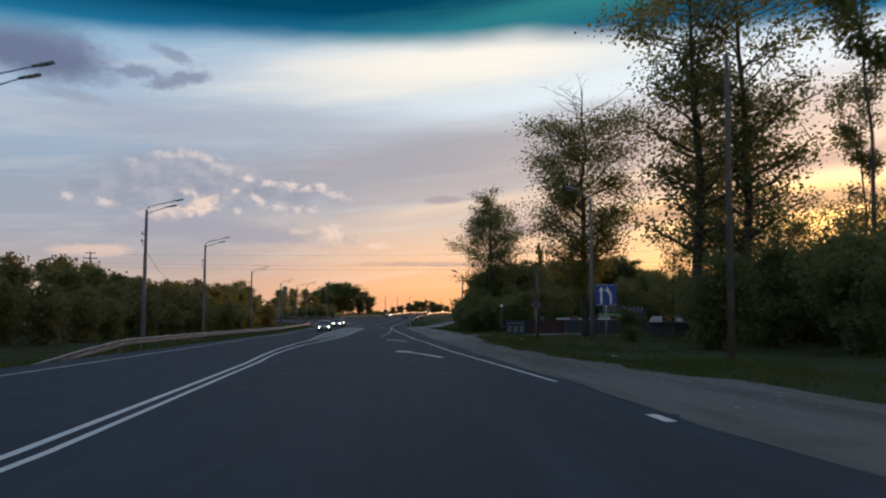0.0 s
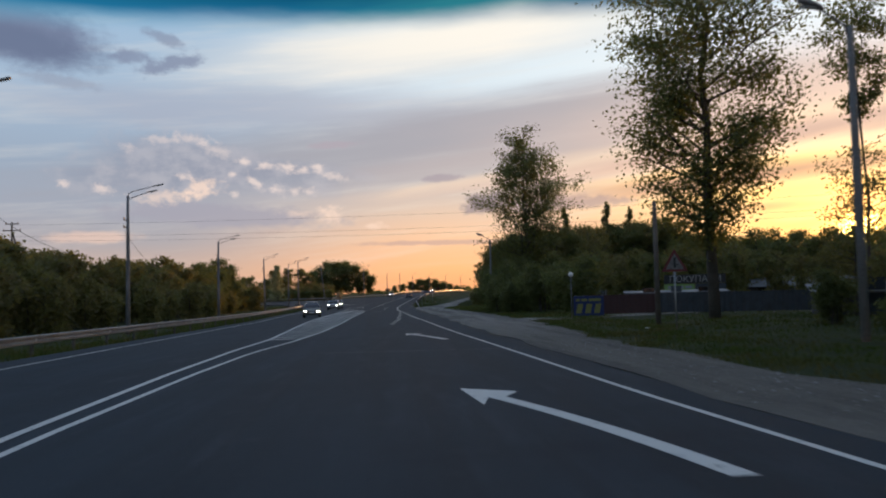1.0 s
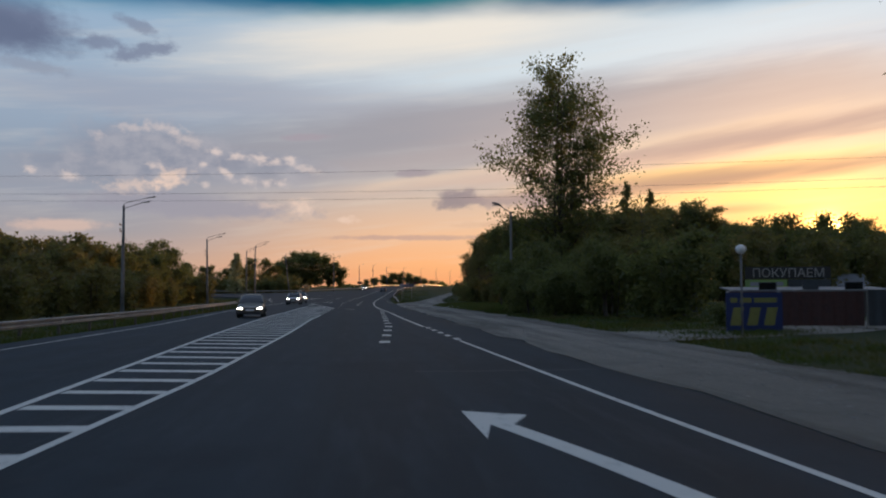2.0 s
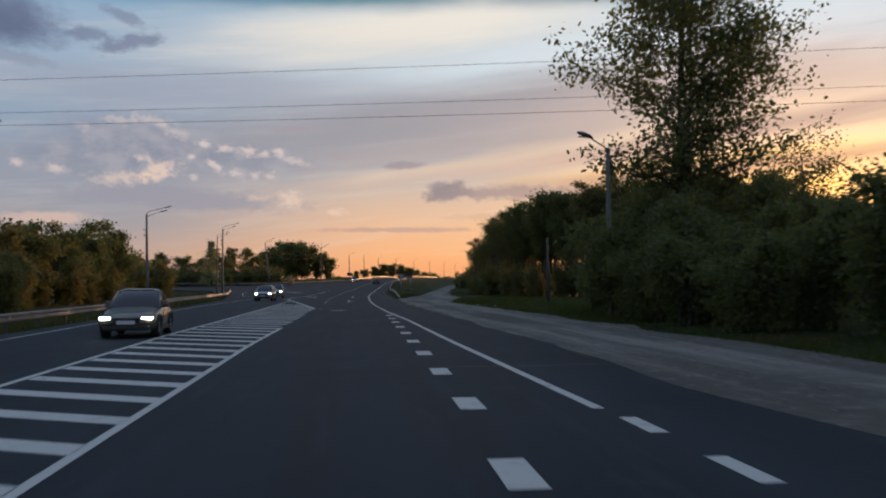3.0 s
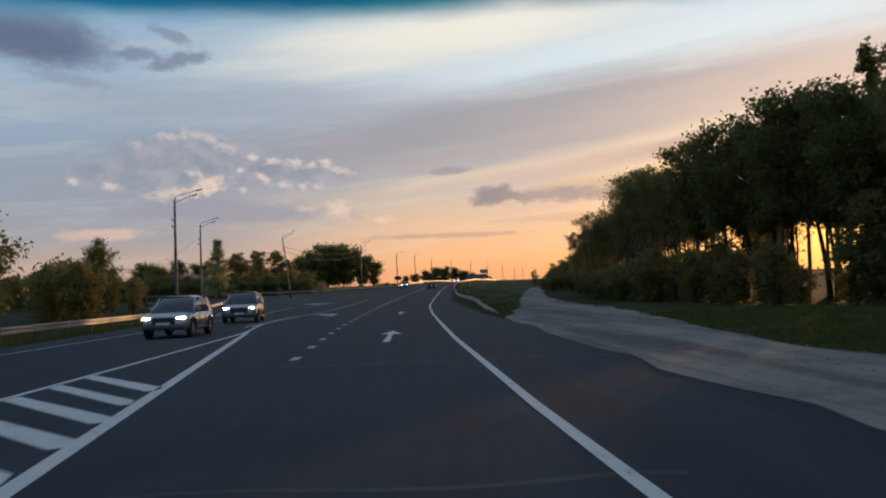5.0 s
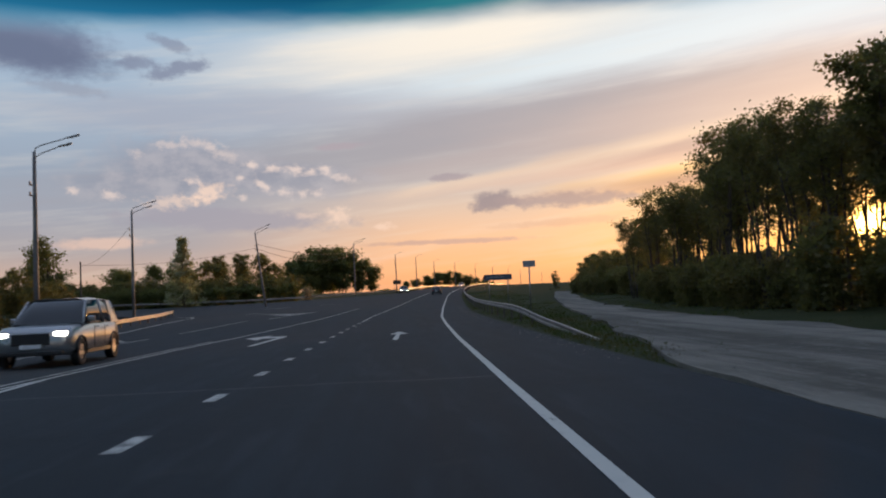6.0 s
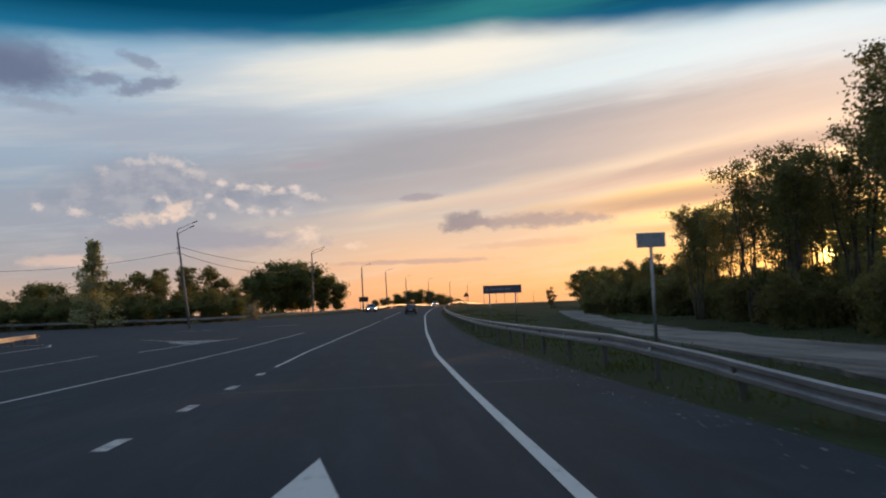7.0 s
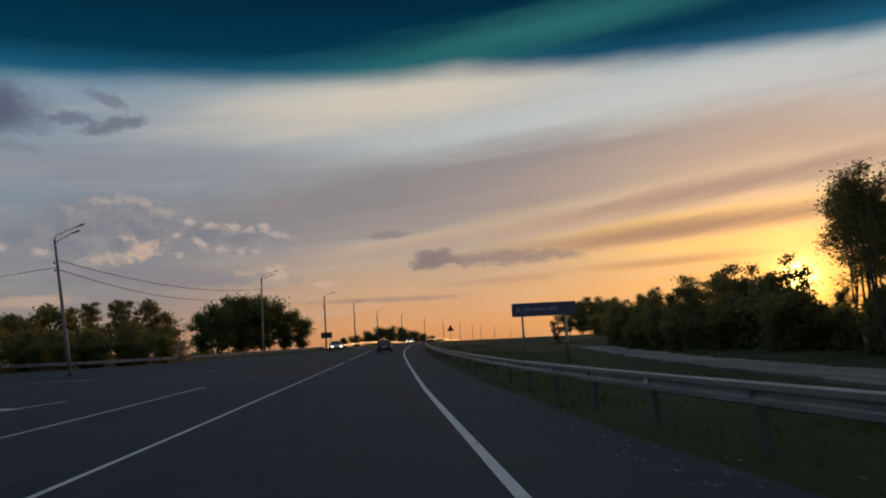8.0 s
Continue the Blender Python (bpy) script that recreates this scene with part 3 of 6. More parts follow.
island = new("hatched_island")
marking(island, "painted hatched traffic island of slanting white bars")
slant = table([(61, 0.0), (107, 2.1), (136, 2.9)])
for k in range(52):
    y = 61.72 + 1.70 * k
    lean = slant(y)
    wide = 0.40 + 0.16 * min(max((y - 62) / 35, 0), 1)
    yr, yl = y, y + lean
    frayed = 0.16 * noise.noise(Vector((k * 3.7, 1.5, 0)))
    xr, xl = double_right(yr) - (0.10 if yr < 112 or yr > 137 else 0.02) + (0.6 * frayed if yr > 112 else 0.05), double_left(yl) + 0.10
    wide += 0.3 * frayed
    if xr - xl > 0.35:
        if yr > 112:
            flat("bar", [(xr - 0.12, yr), (xr, yr + 0.10), (xr - 0.04 + frayed, yr + wide), (xl, yl + wide), (xl, yl)], None, island)
        else:
            flat("bar", [(xr, yr), (xr, yr + wide), (xl, yl + wide), (xl, yl)], None, island)

entry = new("lane_line")
marking(entry, "short white dashes where the side lane merges")
lane_d = table([(70, -1.15), (77, -0.9), (92, -0.26), (107.7, -0.03), (124, 0.2)])
for k in range(12):
    yc = 123.7 - 4 * k
    x = lane_d(yc)
    flat("dash", [(x - 0.16, yc - 0.55), (x + 0.16, yc - 0.55), (x + 0.18, yc + 0.55), (x - 0.14, yc + 0.55)], None, entry)
gap = new("edge_dashes")
marking(gap, "short white dashes across the gravel drive mouth")
for yc in (81.0, 83.2, 85.4, 87.6, 89.8, 13.0, 5.0, -2.0):
    x = edge_right(yc)
    flat("dash", [(x - 0.1, yc - 0.5), (x + 0.1, yc - 0.5), (x + 0.1, yc + 0.5), (x - 0.1, yc + 0.5)], None, gap)
turn = new("lane_line")
marking(turn, "worn white dashes beside the turning lane")
lane_e = table([(150, -3.85), (170, -4.14), (187, -4.09), (203, -3.95), (213, -3.75), (225, -3.45), (243, -2.5), (259, -1.5), (290, 0.7), (314, 2.6), (340, 4.9)])
for k in range(15):
    yc = 154.2 + 4.1 * k
    x = lane_e(yc)
    flat("dash", [(x - 0.10, yc - 0.5), (x + 0.10, yc - 0.5), (x + 0.11, yc + 0.5), (x - 0.09, yc + 0.5)], PAINT_WORN, turn)
marking(ribbon("lane_line", lane_e, 214.5, 285, 0.10), "thin solid white lane line")
marking(ribbon("lane_line", lane_e, 292, 335, 0.13), "thin solid white lane line")
sep = table([(170, -8.0), (178, -8.85), (190, -8.75), (199, -8.4), (212, -7.9), (230, -7.0), (249, -6.2), (265, -5.2), (300, -2.4)])
marking(ribbon("turn_lane_line", sep, 176, 254, 0.10), "thin solid white line of the turning lane")
marking(ribbon("turn_lane_line", lambda y: sep(y) - 0.32, 176, 196, 0.11, PAINT_WORN), "second thin worn white line")
marking(ribbon("turn_lane_line", table([(195, -13.0), (217, -13.3)]), 196, 202, 0.13, PAINT_WORN), "short worn white dash")
marking(ribbon("turn_lane_line", table([(195, -13.0), (217, -13.3)]), 208, 229, 0.13, PAINT_WORN), "worn white line across the junction")
marking(ribbon("turn_lane_line", table([(229, -12.2), (239, -11.3), (248, -9.9)]), 231, 248, 0.13), "white line of the junction channel")
marking(ribbon("turn_lane_line", table([(239, -11.4), (246, -13.6), (252, -17.5)]), 239, 252, 0.13), "white line of the junction channel")
for k in range(3):
    yb = 240.5 + 1.8 * k
    marking(flat("hatch_bar", [(-11.2 + 0.3 * k, yb), (-10.9 + 0.35 * k, yb + 0.5), (-13.2 - 0.5 * k, yb + 2.6), (-13.3 - 0.5 * k, yb + 2.1)]), "white bar of the junction hatching")
for yb, xa, xb in ((273, -20, -15.5), (279.5, -12.8, -8.6)):
    marking(flat("give_way_bar", [(xa, yb), (xb, yb), (xb, yb + 0.4), (xa, yb + 0.4)], PAINT_WORN), "faint white bar at the junction mouth")
kerb_line = [(-13.6, 200), (-17.2, 208), (-18.4, 216), (-20.7, 234), (-21.3, 245), (-22.6, 249), (-26.5, 250.5)]
for (xa, ya), (xb, yb) in zip(kerb_line, kerb_line[1:]):
    d = Vector((xb - xa, yb - ya, 0)).normalized()
    nx, ny = -d.y * 0.07, d.x * 0.07
    marking(flat("corner_line", [(xa - nx, ya - ny), (xb - nx, yb - ny), (xb + nx, yb + ny), (xa + nx, ya + ny)]), "white edge line curving into the side road")


def straight_arrow(x, y, length, mat=None):
    """A straight-ahead arrow with its tail at (x, y)."""
    h = length * 0.36
    pts = [(x - 0.10, y), (x + 0.10, y), (x + 0.17, y + length - h), (x + 0.48, y + length - h), (x + 0.14, y + length), (x - 0.24, y + length - h), (x + 0.02, y + length - h)]
    return marking(flat("lane_arrow", pts, mat), "white straight-ahead arrow painted on the lane")


straight_arrow(-1.55, 190.4, 7.1)
straight_arrow(-1.95, 159.5, 7.1)
turn_arrow = [(-6.52, 190.6), (-6.32, 190.6), (-6.10, 197.9), (-7.0, 198.2), (-7.0, 199.6), (-7.75, 197.2), (-6.95, 195.2), (-6.98, 196.7), (-6.35, 196.6)]
marking(flat("lane_arrow", turn_arrow), "white left-turn arrow painted on the turning lane")


def merge_arrow(tip, tail):
    """A curved merge-left arrow."""
    tip, tail = Vector((*tip, 0)), Vector((*tail, 0))
    mid = Vector((tail.x - 0.55, (tip.y + tail.y) / 2 + 0.3, 0))
    pts = []
    for i in range(9):
        k = i / 8 * 0.8
        pts.append(tail * (1 - k) ** 2 + mid * 2 * k * (1 - k) + tip * k * k)
    w = 0.13
    lft = [(p.x - w, p.y) for p in pts]
    rgt = [(p.x + w, p.y) for p in pts]
    neck = pts[-1]
    head = [(neck.x + 0.42, neck.y + 0.7), (tip.x, tip.y), (neck.x - 0.30, neck.y - 0.9)]
    return marking(flat("merge_arrow", rgt + head + lft[::-1]), "curved white merge arrow painted on the lane")


merge_arrow((0.27, 41.3), (2.05, 33.9))
merge_arrow((-0.25, 64.5), (1.15, 58.4))
marking(flat("scraped_patch", [(-3.0, 132.3), (-2.1, 132.1), (-2.0, 133.6), (-2.4, 133.9), (-2.9, 133.5)], PAINT_FAINT), "rough white remnant of a scraped arrow")
marking(flat("paint_dash", [(-3.78, 136.4), (-3.64, 136.4), (-3.6, 137.1), (-3.74, 137.1)], PAINT_WORN), "single worn white dash")


TAR = material("tar_seam", plain((0.012, 0.012, 0.013), 0.45))


def seam(x0, x1, y, seed, mat, width=0.035):
    """A wandering sealed crack across the lanes."""
    vs, fs = [], []
    n = 14
    for i in range(n + 1):
        x = x0 + (x1 - x0) * i / n
        yy = y + 0.35 * noise.noise(Vector((x * 0.45, seed, 0))) + 0.08 * noise.noise(Vector((x * 2.3, seed, 5)))
        w = width * (0.7 + 0.6 * abs(noise.noise(Vector((x * 1.7, seed, 9)))))
        vs += [(x, yy - w, rise(yy) + 0.004), (x, yy + w, rise(yy) + 0.004)]
    for i in range(n):
        fs.append((2 * i, 2 * i + 2, 2 * i + 3, 2 * i + 1))
    return tagged(mesh_object("road_seam", vs, fs, mat), "thin sealed crack across the asphalt", "crack", kind="structure")


for k, (x0, x1, y) in enumerate(((-3.6, 3.0, 24), (-3.0, 3.2, 52), (-0.5, 3.0, 70), (-0.3, 3.1, 96.5), (-0.2, 2.6, 108), (-3.8, 1.2, 118.5), (0.4, 3.0, 127), (-3.9, 0.6, 141), (-4, 2.9, 152), (-9, 0.3, 176), (-3.9, 3.0, 206), (-8, 3.8, 236))):
    seam(x0, x1, y, 3.1 * k, TAR, 0.022)


# ======== guard rails ========
def rail_bar(path, mat, parent):
    """The W-shaped beam along a path."""
    prof = [(0.00, 0.155), (0.05, 0.13), (0.05, 0.06), (0.0, 0.02), (0.0, -0.02), (0.05, -0.06), (0.05, -0.13), (0.0, -0.155), (-0.012, -0.155), (-0.012, 0.155)]
    vs, fs = [], []
    n = len(prof)
    for i, p in enumerate(path):
        d = (Vector(path[min(i + 1, len(path) - 1)]) - Vector(path[max(i - 1, 0)])).normalized()
        side = Vector((d.y, -d.x, 0)).normalized()
        for a, b in prof:
            vs.append(Vector(p) + side * a + Vector((0, 0, b)))
    for i in range(len(path) - 1):
        for k in range(n):
            k2 = (k + 1) % n
            fs.append((i * n + k, i * n + k2, (i + 1) * n + k2, (i + 1) * n + k))
    return mesh_object("beam", vs, fs, mat, parent)


def guard_rail(points, base, label, spacing=4.0, flip=False):
    """points: x, y, height of the beam's middle above the road; base: depth of the ground under the road there."""
    ob = tagged(new("guard_rail"), label, "guard rail", kind="structure")
    s = [0]
    for a, b in zip(points, points[1:]):
        s.append(s[-1] + math.dist(a[:2], b[:2]))
    def at(d):
        return [float(np.interp(d, s, [p[k] for p in points])) for k in range(3)]
    path = []
    d = 0.0
    while d <= s[-1]:
        x, y, h = at(d)
        path.append((x, y, rise(y) + h))
        d += 2.0
    if flip:
        path = path[::-1]
    rail_bar(path, STEEL, ob)
    d = 3.0
    k = 0
    while d < s[-1]:
        x, y, h = at(d)
        if h > 0.2:
            bm = bmesh.new()
            z = rise(y)
            off = 0.10 if flip else -0.10
            box(bm, x + off - 0.05, x + off + 0.05, y - 0.06, y + 0.06, z - base - 0.3, z + h + 0.12, 0.01)
            box(bm, x + off * 0.1 - 0.05, x + off * 0.5 + 0.05, y - 0.04, y + 0.04, z + h - 0.08, z + h + 0.08)
            part("post", bm, RUSTY, ob)
            if k % 2 == 0:
                bm = bmesh.new()
                box(bm, x - off * 0.4 - 0.02, x - off * 0.4 + 0.02, y - 0.05, y + 0.05, z + h - 0.04, z + h + 0.04, 0.008)
                part("reflector", bm, SIGN_WHITE, ob)
        d += spacing
        k += 1
    return ob


guard_rail([(-12.5, 30.5, -0.25), (-12.6, 36, 0.12), (-12.8, 42, 0.40), (-13.3, 58, 0.42), (-13.4, 80, 0.42), (-13.6, 105, 0.42), (-15.0, 128, 0.42), (-15.9, 146, 0.42), (-17.6, 174, 0.45), (-19.5, 207, 0.48), (-24.0, 243, 0.5), (-26.4, 257, 0.5)], 0.3, "galvanised steel guard rail with a ramped end along the verge")
guard_rail([(-78, 332, 0.5), (-60, 322, 0.5), (-40, 312, 0.55), (-28, 311, 0.55), (-20, 315, 0.55), (-12.4, 328, 0.55), (-2.6, 346, 0.55), (0.5, 365, 0.55), (5.4, 410, 0.55), (14.6, 465, 0.55), (26.5, 520, 0.55)], 0.1, "galvanised steel guard rail beyond the side road")
guard_rail([(4.5, 186.5, -0.22), (4.65, 192, -0.02), (4.72, 199, 0.24), (4.75, 203, 0.46), (4.8, 208, 0.63), (5.0, 222, 0.67), (5.25, 230, 0.66), (5.8, 243, 0.64), (7.4, 272, 0.62), (9.1, 300, 0.60), (11.1, 325, 0.60), (15.2, 365, 0.60), (21.3, 410, 0.60), (30.8, 465, 0.60), (43, 520, 0.60)], 0.05, "galvanised steel guard rail with a buried end on the near verge", flip=True)


# ======== lamps, poles, wires ========
def street_lamp(twin=True):
    """A tapered steel lamp post with long curved arms over the road; arms point to +x."""
    ob = tagged(new("street_lamp"), "dark steel street lamp with two long slanting arms" if twin else "slim dark street lamp with one slanting arm", "street lamp", "lamps along the road")
    tube("pole", [(0, 0, -0.6), (0, 0, 3), (0, 0, 6.5), (0, 0, 9.0)], [0.16, 0.14, 0.11, 0.085], 10, POLE, ob)
    bm = bmesh.new()
    box(bm, -0.13, 0.13, -0.13, 0.13, 0.35, 0.95, 0.02)
    part("service_box", bm, POLE, ob)
    for z, ln in ((8.95, 1.75), (8.55, 1.35)) if twin else ((8.9, 1.7),):
        tube("arm", [(0, 0, z - 0.25), (0.05, 0, z + 0.2), (0.3, 0, z + 0.34), (ln * 0.6, 0, z + 0.52), (ln, 0, z + 0.70)], [0.036, 0.032, 0.027, 0.024, 0.022], 6, POLE, ob)
        bm = bmesh.new()
        box(bm, -0.12, 0.58, -0.085, 0.085, -0.025, 0.03, 0.018)
        head = part("lamp_head", bm, POLE, ob)
        head.matrix_local = pose(ln, 0, z + 0.70, 0, -13, 0)
        bm = bmesh.new()
        box(bm, 0.1, 0.56, -0.07, 0.07, -0.055, -0.033, 0.008)
        part("lens", bm, LENS, head)
    for dz in (6.9, 7.4):
        bm = bmesh.new()
        box(bm, -0.28, 0.1, -0.03, 0.03, dz, dz + 0.06)
        box(bm, -0.28, -0.2, -0.04, 0.04, dz + 0.06, dz + 0.2, 0.01)
        part("insulator", bm, CERAMIC, ob)
    return ob


def base(x, y):
    return ground_z(x, y)


lamp_a = street_lamp()
spots = [(-13.0, 27, 0), (-16.0, 56.3, 0), (-18.2, 84.3, 0), (-19.4, 120, 0), (-20.9, 164.2, -1), (-20.2, 206.9, 0), (-26.6, 243.7, 0), (-20.5, 283.8, -6.5), (-10.4, 334.2, 0)]
taller = (1, 1, 1.02, 0.95, 0.98, 1.11, 1.17, 1.19, 1.22)
lamp_a.matrix_world = pose(spots[0][0], spots[0][1], base(*spots[0][:2]))
for (x, y, lean), k in zip(spots[1:], taller[1:]):
    post_copy = copy_thing(lamp_a, Matrix())
    post_copy.matrix_world = pose(x, y, base(x, y), 0, lean, 3) @ Matrix.Diagonal((1, 1, k, 1))
lamp_b = street_lamp(False)
far = ((349, 0.95), (390, 0.98), (436, 0.95), (489, 1.05), (541, 1.15), (588, 1.22), (629, 1.25), (663, 1.22), (690, 1.18), (722, 1.15), (760, 1.1), (800, 1.1))
for i, (y, k) in enumerate(far):
    post_copy = lamp_b if i == 0 else copy_thing(lamp_b, Matrix())
    post_copy.matrix_world = pose(asphalt_left(y) - 1.0, y, rise(y) - 0.1, 0, -1, 40) @ Matrix.Diagonal((1, 1, k, 1))


def utility_pole(x, y, h, label, mat, lean=0.0, crossarm=True, strut=False):
    ob = empty("utility_pole", pose(x, y, base(x, y), 0, lean, 0), label, "utility pole")
    tube("pole", [(0, 0, -0.5), (0, 0, h * 0.5), (0, 0, h)], [0.13, 0.115, 0.09], 9, mat, ob)
    if crossarm:
        for z, w in ((h - 0.25, 0.75), (h - 1.0, 1.0)):
            bm = bmesh.new()
            box(bm, -w, w, -0.05, 0.05, z, z + 0.1, 0.01)
            arm = part("crossarm", bm, WOOD, ob)
            for k in (-0.9, 0.9) if z < h - 0.5 else (-0.85, 0.85):
                vs, fs = tube_data([(k * w, 0, z + 0.1), (k * w, 0, z + 0.16), (k * w, 0, z + 0.28)], [0.02, 0.05, 0.035], 8)
                mesh_object("insulator", vs, fs, CERAMIC, arm, True)
    if strut:
        tube("strut", [(2.6, 0.3, -0.4), (0.1, 0, h - 1.2)], [0.12, 0.09], 8, mat, ob)
    return ob


utility_pole(-43.4, 125.2, 11.6, "dark wooden utility pole with crossarms and a slanting strut", WOOD, 0, True, True)
utility_pole(-15.2, 33.7, 7.0, "leaning weathered wooden post beside the rail", WOOD, -4, False)
utility_pole(62, 99.5, 11.0, "dark wooden utility pole among the trees", WOOD)
utility_pole(-41.9, 272, 7.2, "short plain wooden pole near the side road", WOOD, 0, False)
utility_pole(14.3, 149, 5.2, "weathered wooden pole at the edge of the wood", WOOD, 0, False)
utility_pole(12.6, 30.8, 11.5, "tall weathered wooden pole in the grass verge", WOOD, 0.5, False)
utility_pole(11.3, 65.0, 5.6, "slim weathered wooden pole in the grass verge", WOOD, 0, False)


def pole_lamp(x, y, h, turn):
    ob = empty("pole_lamp", pose(x, y, base(x, y), 0, 0, turn), "grey concrete pole with one short street lamp arm", "street lamp")
    tube("pole", [(0, 0, -0.5), (0, 0, h * 0.5), (0, 0, h)], [0.125, 0.11, 0.09], 10, CONCRETE, ob)
    tube("arm", [(0, 0, h - 0.5), (-0.15, 0, h + 0.02), (-0.85, 0, h + 0.40)], [0.03, 0.03, 0.03], 6, POLE, ob)
    bm = bmesh.new()
    r = bmesh.ops.create_uvsphere(bm, u_segments=12, v_segments=8, radius=1)
    for v in r["verts"]:
        v.co = Vector((-1.15 + v.co.x * 0.42, v.co.y * 0.14, h + 0.53 + v.co.z * (0.14 if v.co.z > 0 else 0.07) - v.co.x * 0.12))
    head = part("lamp_head", bm, POLE, ob, "", True)
    bm = bmesh.new()
    box(bm, -1.48, -0.98, -0.09, 0.09, h + 0.435, h + 0.475, 0.01)
    part("lens", bm, LENS, head)
    return ob


pole_lamp(11.7, 48.8, 8.5, 8)
pole_lamp(10.1, 118.9, 7.7, 10)


def cable(name, a, b, sag, label, r=0.018):
    a, b = Vector(a), Vector(b)
    path = []
    for i in range(25):
        k = i / 24
        p = a.lerp(b, k)
        p.z -= sag * 4 * k * (1 - k)
        path.append(p)
    return tagged(tube(name, path, r, 5, WIRE), label, "cable", "overhead cables")


for dz, sag in ((11.2, 0.7), (9.9, 0.85), (9.4, 0.9)):
    cable("power_cable", (-43.4, 125.2, dz - 0.3), (62, 99.5, dz - 0.3), sag, "thin black overhead power cable across the road", 0.009)
for x, y in ((-16.0, 56.3), (-18.2, 84.3), (-19.4, 120)):
    cable("service_cable", (x - 0.25, y, 6.5), (x - 3, y + 20, 4.6), 0.5, "thin black cable dropping from a street lamp", 0.012)
for z, s in ((8.9, 1.0), (8.2, 1.5)):
    cable("lamp_cable", (-21.4, 283.8, z + 1.2), (-10.6, 334.2, z + 2.6), s, "slack pale cable slung between street lamps", 0.03)
cable("lamp_cable", (-21.5, 283.8, 9.6), (-41.9, 272, 7.5), 0.8, "thin black cable slung between poles", 0.02)
cable("service_cable", (-41.9, 272, 7.3), (-26.8, 243.7, 9.4), 0.8, "thin black cable slung between poles", 0.014)


# ======== road signs ========
def sign_post(ob, h, y=0.05):
    tube("post", [(0, y, -0.4), (0, y, h)], 0.038, 8, STEEL, ob)


def plate(name, pts, depth, mat, parent, y=0.0, label=""):
    """A flat plate from x,z points, facing -y."""
    n = len(pts)
    vs = [(x, y, z) for x, z in pts] + [(x, y + depth, z) for x, z in pts]
    fs = [tuple(range(n)), tuple(range(2 * n - 1, n - 1, -1))] + [(i, i + n, (i + 1) % n + n, (i + 1) % n) for i in range(n)]
    ob = mesh_object(name, vs, fs, mat, parent)
    if label:
        ob["label"] = label
    return ob


def rect(x0, x1, z0, z1):
    return [(x0, z0), (x1, z0), (x1, z1), (x0, z1)]


def arrow_strip(xs, z0, z1, bend):
    w = 0.045
    if not bend:
        return [(xs - w, z0), (xs + w, z0), (xs + w, z1 - 0.2), (xs + 0.12, z1 - 0.22), (xs, z1), (xs - 0.12, z1 - 0.22), (xs - w, z1 - 0.2)]
    return [(xs + 0.16 - w, z0), (xs + 0.16 + w, z0), (xs + 0.16 + w, z0 + 0.42), (xs + w, z0 + 0.62), (xs + w, z1 - 0.2), (xs + 0.12, z1 - 0.22), (xs, z1), (xs - 0.12, z1 - 0.22), (xs - w, z1 - 0.2), (xs - w, z0 + 0.56), (xs + 0.16 - w, z0 + 0.38)]


s1 = empty("lane_sign", pose(10.0, 38.9, base(10, 38.9), 0, 0, -6), "square blue lane-ends sign with white arrows on a steel post", "road sign")
sign_post(s1, 3.0)
panel = plate("panel", rect(-0.5, 0.5, 2.05, 3.05), 0.02, SIGN_BLUE, s1)
plate("arrow", arrow_strip(-0.22, 2.15, 2.95, False), 0.004, SIGN_WHITE, panel, -0.006)
plate("arrow", arrow_strip(0.06, 2.15, 2.95, True), 0.004, SIGN_WHITE, panel, -0.006)
plate("border", rect(-0.47, 0.47, 3.005, 3.02), 0.004, SIGN_WHITE, panel, -0.006)
plate("border", rect(-0.47, 0.47, 2.08, 2.095), 0.004, SIGN_WHITE, panel, -0.006)

s2 = empty("warning_sign", pose(10.3, 59.6, base(10.4, 60) - 0.12, 0, 0, -5), "red-bordered white triangle sign with a black side-road mark", "road sign")
sign_post(s2, 3.1)
tri = plate("panel", [(-0.52, 2.35), (0.52, 2.35), (0, 3.25)], 0.02, SIGN_RED, s2)
plate("face", [(-0.36, 2.44), (0.36, 2.44), (0, 3.06)], 0.004, SIGN_FACE, tri, -0.006)
plate("symbol", rect(-0.045, 0.045, 2.5, 2.9), 0.003, SIGN_BLACK, tri, -0.010)
plate("symbol", rect(0.045, 0.16, 2.6, 2.65), 0.003, SIGN_BLACK, tri, -0.010)

s3 = empty("road_sign", pose(5.85, 208.3, rise(208.3), 0, 0, -8), "small plain grey-blue sign plate on a steel post", "road sign")
sign_post(s3, 3.1)
plate("panel", rect(-0.34, 0.34, 2.8, 3.15), 0.02, SIGN_BACK, s3)
plate("edge", rect(-0.34, 0.34, 3.13, 3.152), 0.003, SIGN_WHITE, s3, -0.005)

s4 = empty("direction_sign", pose(9.35, 253.4, rise(253.4), 0, 0, -6), "long low blue direction board on two posts", "road sign")
for x in (-1.0, 1.0):
    tube("post", [(x, 0.06, -0.4), (x, 0.06, 3.0)], 0.05, 8, STEEL, s4)
board = plate("panel", rect(-1.47, 1.47, 2.45, 3.07), 0.03, BOARD_BLUE, s4)
for x0, x1, z0, z1 in ((-0.95, -0.55, 2.7, 2.84), (-0.48, 0.1, 2.7, 2.84), (0.18, 0.62, 2.7, 2.84), (-1.25, -1.1, 2.68, 2.86)):
    plate("lettering_bar", rect(x0, x1, z0, z1), 0.004, LETTER_DULL, board, -0.006)

